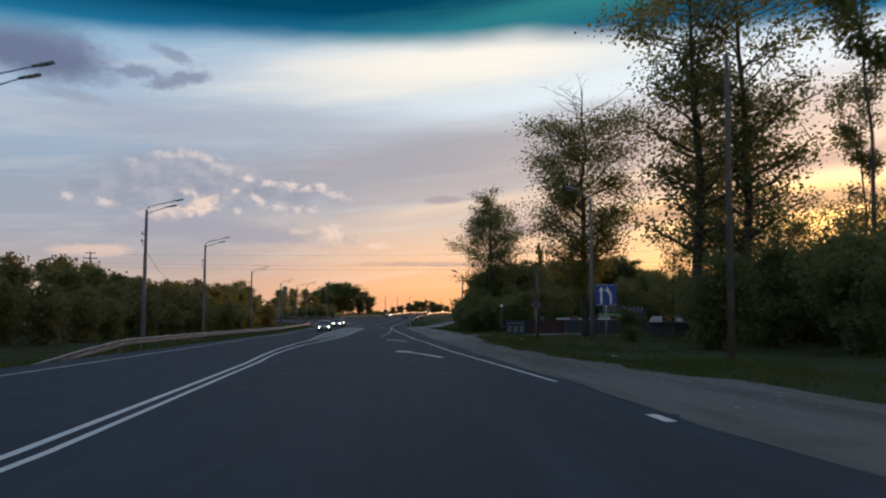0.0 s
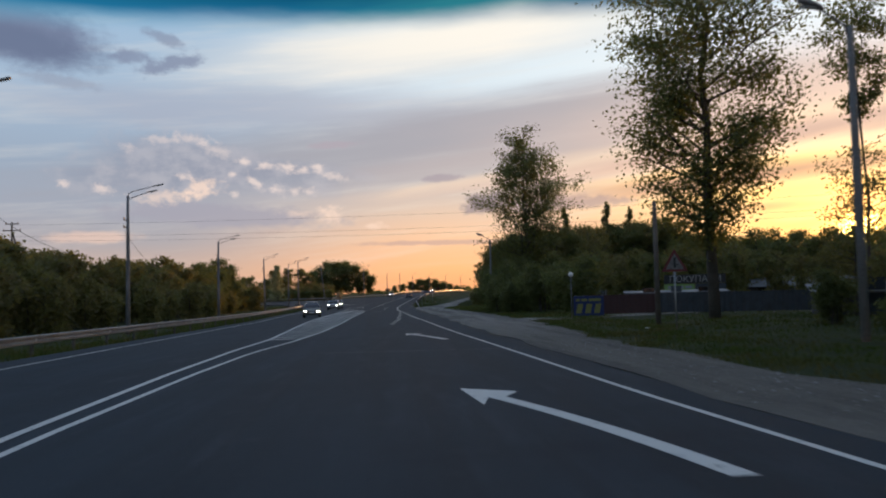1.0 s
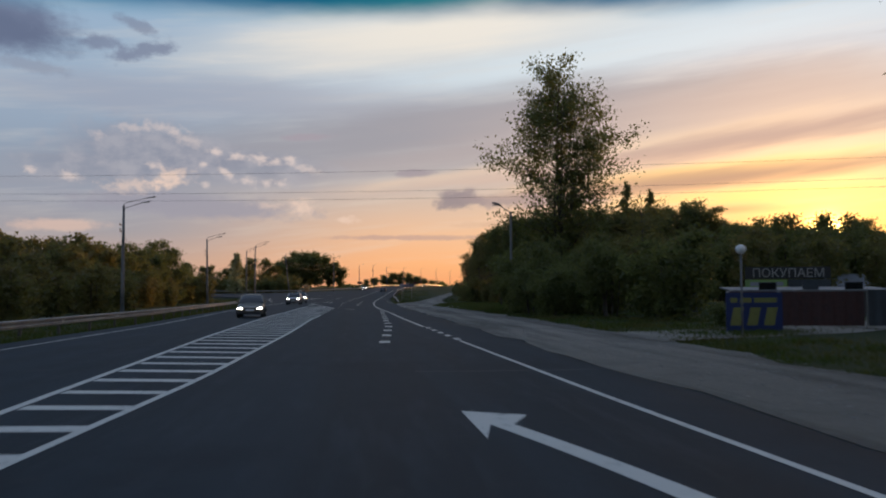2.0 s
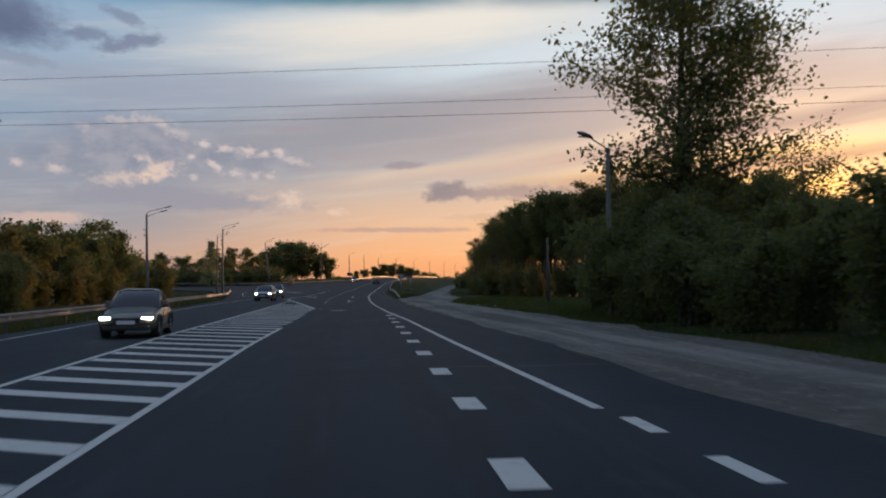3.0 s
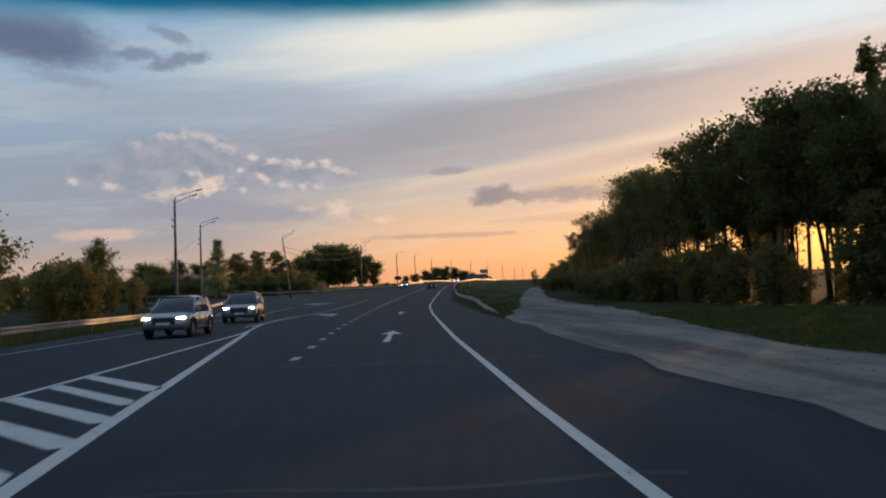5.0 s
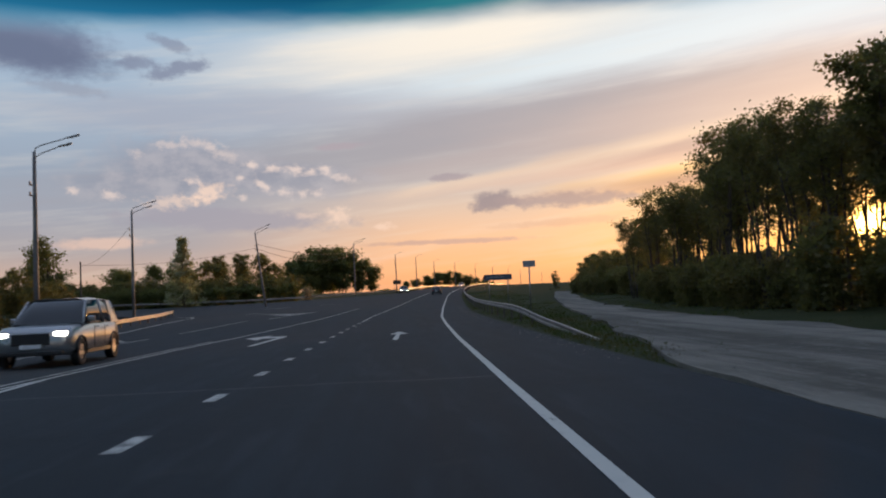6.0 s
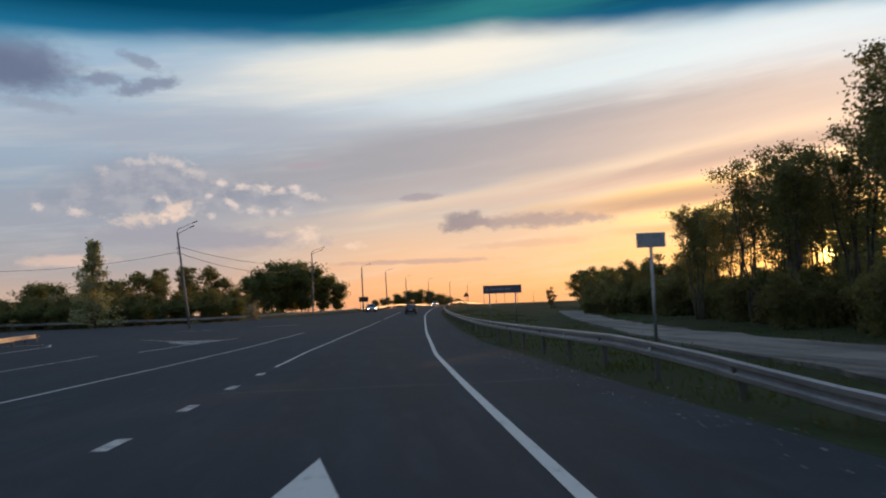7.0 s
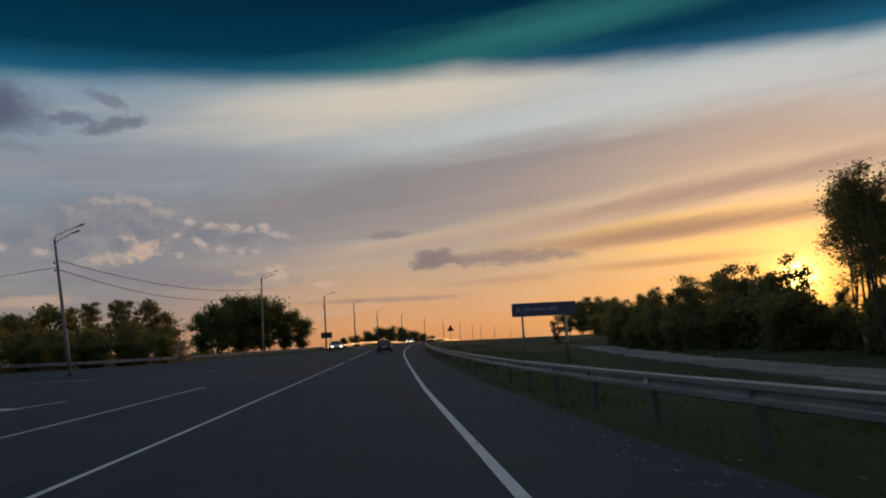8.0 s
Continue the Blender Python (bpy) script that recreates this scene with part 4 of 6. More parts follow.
s5 = empty("warning_sign", pose(17.0, 345, rise(345)), "small dark triangle sign on a post beyond the rail", "road sign")
sign_post(s5, 3.0)
plate("panel", [(-0.55, 2.2), (0.55, 2.2), (0, 3.15)], 0.02, SIGN_RED, s5)
s6 = empty("road_sign", pose(-1.95, 348.6, rise(348.6)), "dark oblong sign low beside the lamp post", "road sign")
tube("post", [(-0.6, 0.06, -0.4), (-0.6, 0.06, 2.7)], 0.035, 8, STEEL, s6)
tube("post", [(0.6, 0.06, -0.4), (0.6, 0.06, 2.7)], 0.035, 8, STEEL, s6)
plate("panel", rect(-0.85, 0.85, 1.95, 2.85), 0.03, SIGN_BLACK, s6)


# ======== roadside yard ========
def lettering(text, size, mat, parent, m, name="lettering"):
    cu = bpy.data.curves.new(name, "FONT")
    cu.body, cu.size, cu.extrude = text, size, 0.02
    cu.align_x = "CENTER"
    ob = new(name + "_text", cu)
    bpy.context.view_layer.update()
    me = bpy.data.meshes.new_from_object(ob.evaluated_get(bpy.context.evaluated_depsgraph_get()))
    bpy.data.objects.remove(ob)
    me.materials.clear()
    me.materials.append(mat)
    out = new(name, me)
    out.parent = parent
    out.matrix_local = m
    return out


def fence(x0, y0, x1, y1, h, mat, label):
    ob = tagged(new("sheet_fence"), label, "fence")
    n = max(1, int(math.dist((x0, y0), (x1, y1)) / 2.2))
    ob.matrix_world = pose(x0, y0, base(x0, y0), 0, 0, math.degrees(math.atan2(y1 - y0, x1 - x0)))
    w = math.dist((x0, y0), (x1, y1)) / n
    for i in range(n):
        # corrugated sheet
        vs, fs = [], []
        k = 24
        for j in range(k + 1):
            x = i * w + w * j / k
            yy = 0.02 * (1 if (j // 2) % 2 else -1)
            vs += [(x, yy, 0.05), (x, yy, h)]
        for j in range(k):
            fs.append((2 * j, 2 * j + 2, 2 * j + 3, 2 * j + 1))
        mesh_object("sheet", vs, fs, mat, ob)
        bm = bmesh.new()
        box(bm, i * w - 0.04, i * w + 0.04, 0.04, 0.12, -0.3, h + 0.05, 0.008)
        part("post", bm, STEEL, ob)
    return ob


fence(12.6, 85.5, 17.5, 84.5, 1.35, PANEL_RED, "dull red corrugated sheet fence")
fence(17.6, 84.4, 34, 79, 1.4, FENCE_PAINT, "blue-grey corrugated sheet fence round the yard")
fence(19.0, 104, 21.0, 118, 1.8, FENCE_PAINT, "blue-grey corrugated sheet fence by the wood")

banner = empty("banner", pose(12.25, 82.6, base(11.5, 82) - 0.38, 0, 0, -4), "dark blue banner with bright yellow lettering on two posts", "banner")
for x in (-0.9, 0.9):
    tube("post", [(x, 0.06, -0.4), (x, 0.06, 1.75)], 0.04, 8, STEEL, banner)
sheet = plate("sheet", rect(-1.0, 1.0, 0.35, 1.7), 0.02, PANEL_NAVY, banner)
for x0, x1, z0, z1 in ((-0.85, -0.6, 1.35, 1.52), (-0.5, -0.1, 1.35, 1.52), (0.0, 0.8, 1.35, 1.52)):
    plate("lettering_bar", rect(x0, x1, z0, z1), 0.004, PANEL_YELLOW, sheet, -0.006)
for x in (-0.62, -0.02, 0.58):
    plate("lettering_bar", [(x - 0.25, 0.55), (x + 0.12, 0.55), (x + 0.25, 1.18), (x - 0.12, 1.18)], 0.004, PANEL_YELLOW, sheet, -0.006)


def kiosk(x, y, w, d, h, turn, label, slope=0.6):
    """A low sheet-metal shed with an overhanging roof."""
    ob = empty("shed", pose(x, y, base(x, y), 0, 0, turn), label, "shed")
    bm = bmesh.new()
    box(bm, -w / 2, w / 2, 0, d, -0.2, h, 0.02)
    part("wall", bm, WALL_DULL, ob)
    bm = bmesh.new()
    vs = [bm.verts.new(p) for p in ((-w / 2 - 0.3, -0.5, h - 0.05), (w / 2 + 0.3, -0.5, h - 0.05), (w / 2 + 0.3, d + 0.3, h - 0.05 + slope), (-w / 2 - 0.3, d + 0.3, h - 0.05 + slope))]
    f = bm.faces.new(vs)
    r = bmesh.ops.extrude_face_region(bm, geom=[f])
    bmesh.ops.translate(bm, verts=[g for g in r["geom"] if isinstance(g, bmesh.types.BMVert)], vec=(0, 0, 0.1))
    part("roof", bm, ROOF_PALE, ob)
    for k in (-0.28, 0.28):
        win = plate("window", rect(k * w - 0.5, k * w + 0.5, 1.0, 1.9), 0.03, TRIM, ob, -0.03)
        plate("pane", rect(k * w - 0.44, k * w + 0.44, 1.06, 1.84), 0.006, GLASS, win, -0.038)
    plate("door", rect(-0.45, 0.45, 0, 2.0), 0.03, FENCE_PAINT, ob, -0.03)
    return ob


kiosk(24.5, 101, 8.5, 3, 1.4, -14, "low grey shed with a pale sheet roof behind the fence", 0.2)
kiosk(55, 140, 17, 5, 1.9, -20, "long low grey shed with a broad pale roof", 1.4)
kiosk(25.5, 71.5, 6, 3.5, 1.2, -22, "small grey shed with a pale roof under the trees", 0.5)
shop = empty("shop_sign", pose(33.4, 120.5, base(33, 120), 0, 0, -15), "dark roof sign with pale letters over a green panel", "sign")
for x in (-2.9, 2.9):
    tube("post", [(x, 0.2, -0.3), (x, 0.2, 3.3)], 0.06, 8, STEEL, shop)
plate("panel", rect(-3.4, -0.1, 1.65, 2.35), 0.06, PANEL_GREEN, shop)
plate("panel", rect(0.0, 3.3, 1.65, 2.35), 0.06, FENCE_PAINT, shop)
plate("board", rect(-3.4, 3.3, 2.42, 3.4), 0.05, TRIM, shop)
lettering("ПОКУПАЕМ", 1.0, LETTER_PALE, shop, pose(0, -0.04, 2.55, 90, 0, 0))
for x0, x1 in ((-3.0, -2.2), (-2.0, -1.3), (-1.1, -0.4)):
    plate("lettering_bar", rect(x0, x1, 1.85, 2.15), 0.01, LETTER_DULL, shop, -0.012)
globe = empty("yard_lamp", pose(10.5, 79.8, base(10.5, 79.8)), "thin post lamp with a white globe", "lamp")
tube("post", [(0, 0, -0.3), (0, 0, 2.55)], 0.03, 8, POLE, globe)
bm = bmesh.new()
bmesh.ops.create_uvsphere(bm, u_segments=12, v_segments=8, radius=0.16, matrix=Matrix.Translation((0, 0, 2.7)))
part("globe", bm, SIGN_WHITE, globe, "", True)


# ======== cars ========
def loft(name, rings, mat, parent, closed=True, caps=True):
    n = len(rings[0])
    vs = [p for r in rings for p in r]
    fs = []
    for i in range(len(rings) - 1):
        for k in range(n if closed else n - 1):
            k2 = (k + 1) % n
            fs.append((i * n + k, i * n + k2, (i + 1) * n + k2, (i + 1) * n + k))
    if caps:
        fs.append(tuple(range(n - 1, -1, -1)))
        fs.append(tuple(range((len(rings) - 1) * n, len(rings) * n)))
    return mesh_object(name, vs, fs, mat, parent, True)


def car(x, y, z, turn, paint, label, L=4.5, W=1.8, H=1.47, suv=False, hatch=False, lit=True):
    """A car, nose towards -y."""
    ob = empty("car", pose(x, y, z, 0, 0, turn), label, "car")
    hl = L / 2
    sill = 0.30 if suv else 0.22
    belt = H * (0.62 if suv else 0.63)
    nose = H * (0.585 if suv else 0.50)
    # body: station, half width, bottom, top
    rear_top = belt * (1.02 if (suv or hatch) else 0.98)
    st = [(-hl, 0.36 * W, sill + 0.12, nose * 0.72), (-hl + 0.10, 0.44 * W, sill + 0.02, nose * 0.90), (-hl + 0.45, 0.49 * W, sill, nose), (-hl + 1.15, 0.5 * W, sill, belt * 0.97), (-0.25, 0.5 * W, sill, belt), (0.8, 0.5 * W, sill, belt * 1.01), (hl - 0.75, 0.5 * W, sill, rear_top), (hl - 0.2, 0.48 * W, sill + 0.03, rear_top * 0.97), (hl, 0.42 * W, sill + 0.12, rear_top * 0.85)]
    rings = []
    for sy, w, zb, zt in st:
        m = (zb + zt) / 2
        rings.append([(-w * 0.86, sy, zb), (-w * 0.98, sy, zb + 0.12), (-w, sy, m), (-w * 0.96, sy, zt - 0.09), (-w * 0.84, sy, zt - 0.01), (-w * 0.4, sy, zt + 0.015), (w * 0.4, sy, zt + 0.015), (w * 0.84, sy, zt - 0.01), (w * 0.96, sy, zt - 0.09), (w, sy, m), (w * 0.98, sy, zb + 0.12), (w * 0.86, sy, zb)])
    loft("body", rings, paint, ob)
    # cabin of glass, with painted roof and pillars
    y0 = -hl + (1.25 if suv else 1.35)
    y1 = hl - (0.12 if (suv or hatch) else 0.75)
    r0, r1 = y0 + (0.75 if suv else 0.85), y1 - (0.35 if (suv or hatch) else 0.75)
    wb, wt = 0.455 * W, 0.375 * W

    def cabin(grow, zs=0.0):
        out = []
        for sy, zt, k in ((y0, belt, 0.0), (r0, H - 0.03, 1.0), ((r0 + r1) / 2, H, 1.0), (r1, H - 0.04, 1.0), (y1, belt, 0.0)):
            top = wb + (wt - wb) * k
            out.append([(-wb - grow, sy, belt - 0.05), (-(wb + top) / 2 - grow, sy, (belt + zt) / 2), (-top - grow * 0.5, sy, zt - 0.05 * k), (-top * 0.7, sy, zt + zs), (top * 0.7, sy, zt + zs), (top + grow * 0.5, sy, zt - 0.05 * k), ((wb + top) / 2 + grow, sy, (belt + zt) / 2), (wb + grow, sy, belt - 0.05)])
        return out
    loft("cabin_glass", cabin(0.0), GLASS, ob)
    c = cabin(0.012, 0.012)
    loft("roof", [[r[2], r[3], r[4], r[5]] for r in c[1:4]], paint, ob, False, False)
    for side in (0, 1):
        def edge(r, k):
            q = r[k] if side == 0 else r[7 - k]
            return q
        pillars = [(edge(c[0], 0), edge(c[1], 2)), (edge(c[2], 0), edge(c[2], 2)), (edge(c[4], 0), edge(c[3], 2))]
        if suv or L > 4.4:
            pillars.append((tuple(a * 0.45 + b * 0.55 for a, b in zip(edge(c[4], 0), edge(c[2], 0))), edge(c[3], 2)))
        for a, b in pillars:
            tube("pillar", [a, b], 0.036, 6, paint, ob)
        sx = -1 if side == 0 else 1
        if suv or hatch:
            # solid quarter panel behind the rear door
            fore = [tuple(a * 0.35 + b * 0.65 for a, b in zip(edge(c[2], k), edge(c[3], k))) for k in (0, 1, 2)]
            aft = [edge(c[3], 1), edge(c[3], 2), edge(c[4], 0)]
            quad = [fore[0], fore[1], fore[2], aft[1], aft[0], aft[2]]
            quad = [(x + sx * 0.014, yq, zq) for x, yq, zq in quad]
            mesh_object("quarter_panel", quad + [(x - sx * 0.05, yq, zq) for x, yq, zq in quad], [(0, 1, 4, 5), (1, 2, 3, 4), (11, 10, 7, 6), (10, 9, 8, 7)] + [(k, (k + 1) % 6, (k + 1) % 6 + 6, k + 6) for k in range(6)], paint, ob)
        bm = bmesh.new()
        box(bm, sx * W * 0.492 - 0.03, sx * W * 0.492 + 0.03, -hl + 1.25, hl - 1.25, sill - 0.02, sill + 0.10, 0.02)
        part("sill_trim", bm, TRIM, ob)
        for sy in (-0.35, 0.62):
            bm = bmesh.new()
            box(bm, sx * W * 0.5 - 0.006, sx * W * 0.5 + 0.006, sy - 0.006, sy + 0.006, sill + 0.14, belt - 0.1)
            part("door_seam", bm, TRIM, ob)
        bm = bmesh.new()
        box(bm, sx * (W * 0.5 + 0.02) - 0.09, sx * (W * 0.5 + 0.02) + 0.09, y0 + 0.35, y0 + 0.45, belt + 0.02, belt + 0.17, 0.03)
        part("mirror", bm, paint, ob)
        # headlamps and tail lamps
        bm = bmesh.new()
        box(bm, sx * W * 0.36 - 0.17, sx * W * 0.36 + 0.14, -hl + 0.03, -hl + 0.34, nose * 0.77, nose * 0.87, 0.03)
        part("headlight", bm, HEADLIGHT if lit else LENS, ob, "lit white headlight" if lit else "")
        bm = bmesh.new()
        box(bm, sx * W * 0.37 - 0.15, sx * W * 0.37 + 0.13, hl - 0.16, hl + 0.0, rear_top * 0.66, rear_top * 0.86, 0.02)
        part("tail_light", bm, TAILLIGHT, ob, "red tail lamp")
        for k, sy in enumerate((-hl + 0.85, hl - 0.85)):
            rr = 0.36 if suv else 0.315
            wheel = new("wheel")
            wheel.parent = ob
            wheel.matrix_local = pose(sx * (W * 0.5 - 0.09), sy, rr, 0, 90, 0)
            prof = [(0.62, -0.10), (0.95, -0.11), (1.0, -0.07), (1.0, 0.07), (0.95, 0.11), (0.62, 0.10)]
            vs, fs = [], []
            for j in range(20):
                a = 2 * math.pi * j / 20
                vs += [(rr * q * math.cos(a), rr * q * math.sin(a), h) for q, h in prof]
            for j in range(20):
                for q in range(6):
                    fs.append((j * 6 + q, j * 6 + (q + 1) % 6, ((j + 1) % 20) * 6 + (q + 1) % 6, ((j + 1) % 20) * 6 + q))
            mesh_object("tyre", vs, fs, RUBBER, wheel, True)
            bm = bmesh.new()
            bmesh.ops.create_cone(bm, cap_ends=True, segments=20, radius1=rr * 0.63, radius2=rr * 0.63, depth=0.15)
            for j in range(5):
                a = 2 * math.pi * j / 5
                m = Matrix.Rotation(a, 4, "Z") @ Matrix.Translation((rr * 0.33, 0, sx * 0.082)) @ Matrix.Diagonal((rr * 0.5, 0.07, 0.03, 1))
                bmesh.ops.create_cube(bm, size=1, matrix=m)
            part("rim", bm, RIM, wheel)
            arch = [(sx * (W * 0.5 + 0.012), sy + (rr + 0.05) * math.cos(a), rr + (rr + 0.05) * math.sin(a)) for a in [math.pi * q / 10 for q in range(11)]]
            tube("arch", arch, 0.035, 5, TRIM, ob)
    bm = bmesh.new()
    box(bm, -W * 0.24, W * 0.24, -hl - 0.02, -hl + 0.1, nose * (0.56 if suv else 0.66), nose * 0.84, 0.02)
    part("grille", bm, TRIM, ob)
    bm = bmesh.new()
    box(bm, -W * 0.40, W * 0.40, -hl - 0.03, -hl + 0.15, sill + 0.02, sill + 0.14, 0.03)
    part("bumper_intake", bm, TRIM, ob)
    bm = bmesh.new()
    box(bm, -W * 0.25, W * 0.25, -hl - 0.035, -hl + 0.02, nose * 0.855, nose * 0.875, 0.006)
    part("grille_bar", bm, CHROME, ob)
    for sy, zz in ((-hl - 0.045, sill + 0.20), (hl + 0.01, rear_top * 0.6)):
        bm = bmesh.new()
        box(bm, -0.26, 0.26, sy, sy + 0.03, zz, zz + 0.11, 0.006)
        part("number_plate", bm, PLATE, ob)
    bm = bmesh.new()
    box(bm, -W * 0.42, W * 0.42, hl - 0.1, hl + 0.025, sill + 0.05, sill + 0.2, 0.03)
    part("rear_bumper", bm, TRIM, ob)
    for sx in (-1, 1):
        for sy in (-0.15, 0.75):
            bm = bmesh.new()
            box(bm, sx * (W * 0.5 + 0.005) - 0.012, sx * (W * 0.5 + 0.005) + 0.012, sy, sy + 0.16, belt * 0.86, belt * 0.86 + 0.03, 0.005)
            part("door_handle", bm, CHROME, ob)
    return ob


car(-8.35, 108.5, 0.0, 4, CAR_GOLD, "dull gold boxy older saloon with lit headlights on the road", 4.05, 1.62, 1.44)
car(-10.4, 169.5, 0.0, -1, CAR_SILVER, "silver crossover with lit headlights on the road", 4.4, 1.8, 1.60, True)
car(-10.85, 186.2, 0.0, 3.2, CAR_GREY, "grey-silver estate-like off-roader with lit headlights", 4.75, 1.98, 1.80, True)
car(-0.6, 347, rise(347), 5, CAR_SILVER, "pale saloon with lit headlights far along the road", 4.5, 1.78, 1.48)
car(5.4, 318, rise(318), 175, CAR_DARK, "dark compact hatchback seen from behind", 4.1, 1.7, 1.48, False, True, False)
car(21, 470, rise(470), -12, CAR_GREY, "pale car with lit headlights in the distance", 4.5, 1.8, 1.5)
car(34, 530, rise(530), -14, CAR_DARK, "dark car with lit headlights in the distance", 4.5, 1.8, 1.5)


# ======== trees ========
def grow(seed, height, spread_, first, limbs, twigs, leaves, leaf, stems=1, droop=0.0, lean=0.02, clump=0.9, spire=False, fine=True, oval=False, bare=0.0, leaf_top=1.0, slim=False, girth=1.0):
    """Wood tubes and leaf quads of one tree: a tapered trunk, limbs, twigs and loose leaves about the twigs."""
    rng = random.Random(seed)
    wood_v, wood_f = [], []
    tips = []

    def add_tube(path, radii, sides):
        vs, fs = tube_data(path, radii, sides)
        o = len(wood_v)
        wood_v.extend(vs)
        wood_f.extend(tuple(i + o for i in f) for f in fs)

    for s in range(stems):
        bx, by = (0, 0) if stems == 1 else (rng.uniform(-0.5, 0.5) * spread_ * 0.35, rng.uniform(-0.5, 0.5) * spread_ * 0.35)
        h = height * (1 if s == 0 else rng.uniform(0.78, 0.97))
        r0 = girth * (0.012 * h + 0.05 if stems == 1 else 0.007 * h + 0.03)
        lx, ly = rng.uniform(-lean, lean) * h + bx * 0.6, rng.uniform(-lean, lean) * h + by * 0.6
        path, radii = [], []
        n = 8 if fine else 5
        for i in range(n + 1):
            k = i / n
            path.append(Vector((bx + lx * k + rng.uniform(-1, 1) * 0.012 * h * (0 < k), by + ly * k + rng.uniform(-1, 1) * 0.012 * h * (0 < k), -0.3 + h * k)))
            radii.append(r0 * (1 - 0.9 * k) + 0.01)
        add_tube(path, radii, 7 if fine else 4)
        tips.append((path[-1], 0.5))
        m = max(3, limbs // stems)
        for j in range(m):
            k = first + (0.97 - first) * (j + rng.random()) / m
            i = min(int(k * n), n - 1)
            p0 = path[i].lerp(path[i + 1], k * n - i)
            kk = (k - first) / (1 - first)
            if spire:
                reach = spread_ * (1.05 - kk) * 0.9
            else:
                reach = spread_ * (0.45 + 1.25 * kk) * (1 - kk ** 3 * 0.75) * 0.85
            if oval:
                reach = spread_ * math.sin(math.pi * (0.14 + 0.78 * kk)) * 0.85
            reach *= rng.uniform(0.6, 1.1)
            a = rng.uniform(0, 2 * math.pi)
            up = rng.uniform(0.25, 0.9) if not spire else rng.uniform(0.1, 0.5)
            d = Vector((math.cos(a), math.sin(a), up)).normalized()
            lp = [p0]
            for q in range(1, 5):
                lp.append(p0 + d * reach * q / 4 + Vector((rng.uniform(-1, 1), rng.uniform(-1, 1), rng.uniform(-0.7, 0.7) - droop * q * q * 0.08)) * 0.07 * reach)
            rl = max(0.018, r0 * (1 - 0.85 * k) * 0.5)
            if fine:
                add_tube(lp, [rl * (1 - 0.75 * q / 4) for q in range(5)], 5)
            else:
                add_tube([lp[0], lp[2], lp[4]], [rl, rl * 0.62, rl * 0.25], 3)
            tips.append((lp[-1], 0.7))
            for w in range(twigs):
                q = rng.uniform(0.3, 1.0) * 4
                i2 = min(int(q), 3)
                t0 = lp[i2].lerp(lp[i2 + 1], q - i2)
                a2 = rng.uniform(0, 2 * math.pi)
                d2 = (Vector((math.cos(a2), math.sin(a2), rng.uniform(-0.2 - droop, 0.7))) + d * 0.6).normalized()
                ln = reach * rng.uniform(0.18, 0.45)
                t1 = t0 + d2 * ln
                if fine:
                    add_tube([t0, t0.lerp(t1, 0.5) + Vector((0, 0, 0.04 * ln)), t1], [rl * 0.35, rl * 0.25, 0.006], 3)
                tips.append((t1, 1.0))
                tips.append((t0.lerp(t1, 0.55), 0.9))
    rnp = np.random.default_rng(seed)
    tp = np.array([tuple(t[0]) for t in tips])
    wt = np.array([t[1] for t in tips])
    wt = wt * (tp[:, 2] < leaf_top * height)
    wt = wt * rnp.uniform(0.25, 1.3, len(wt)) * (1 - bare + bare * np.clip(tp[:, 2] / height, 0, 1) ** 2)
    pick = rnp.choice(len(tips), leaves, p=wt / wt.sum())
    c = tp[pick] + rnp.normal(0, 1, (leaves, 3)) * np.array([1, 1, 0.75]) * clump * spread_ * 0.13
    c[:, 2] = np.maximum(c[:, 2], 0.1)
    size = leaf * rnp.uniform(0.6, 1.3, leaves)
    u = rnp.normal(0, 1, (leaves, 3))
    u /= np.linalg.norm(u, axis=1)[:, None]
    w = np.cross(u, rnp.normal(0, 1, (leaves, 3)))
    w /= np.linalg.norm(w, axis=1)[:, None]
    size = size[:, None]
    if fine and not slim:
        corners = [c - u * size, c + w * size * 0.55, c + u * size, c - w * size * 0.55]
    else:
        corners = [c - u * size, c + w * size * 0.9 + u * size * 0.2, c + u * size * 0.8 - w * size * 0.5]
    return wood_v, wood_f, np.stack(corners, 1).reshape(-1, 3), len(corners)


def leaf_mesh(name, quad, mat, parent, sides=4):
    me = bpy.data.meshes.new(name)
    n = len(quad) // sides
    me.vertices.add(len(quad))
    me.vertices.foreach_set("co", quad.astype(np.float32).ravel())
    me.loops.add(sides * n)
    me.loops.foreach_set("vertex_index", np.arange(sides * n, dtype=np.int32))
    me.polygons.add(n)
    me.polygons.foreach_set("loop_start", np.arange(0, sides * n, sides, dtype=np.int32))
    me.polygons.foreach_set("loop_total", np.full(n, sides, dtype=np.int32))
    me.materials.append(mat)
    me.update()
    me.validate()
    ob = new(name, me)
    ob.parent = parent
    return ob


def tree(label, category, group, mat, **kw):
    ob = tagged(new("tree" if category == "tree" else "shrub"), label, category, group)
    wv, wf, quad, sides = grow(**kw)
    mesh_object("trunk", wv, wf, BARK, ob, True)
    leaf_mesh("crown", quad, mat, ob, sides)
    return ob


def plant(proto, spots_, seed, used):
    """Set a tree at the first spot and copies at the others, each turned and scaled."""
    rng = random.Random(seed)
    for i, (x, y, k) in enumerate(spots_):
        m = pose(x, y, base(x, y) - 0.1, 0, 0, rng.uniform(0, 360)) @ Matrix.Diagonal((k * rng.uniform(0.9, 1.1), k * rng.uniform(0.9, 1.1), k, 1))
        if i == 0 and proto.name not in used:
            proto.matrix_world = m
            used.add(proto.name)
        else:
            c = copy_thing(proto, Matrix())
            c.matrix_world = m


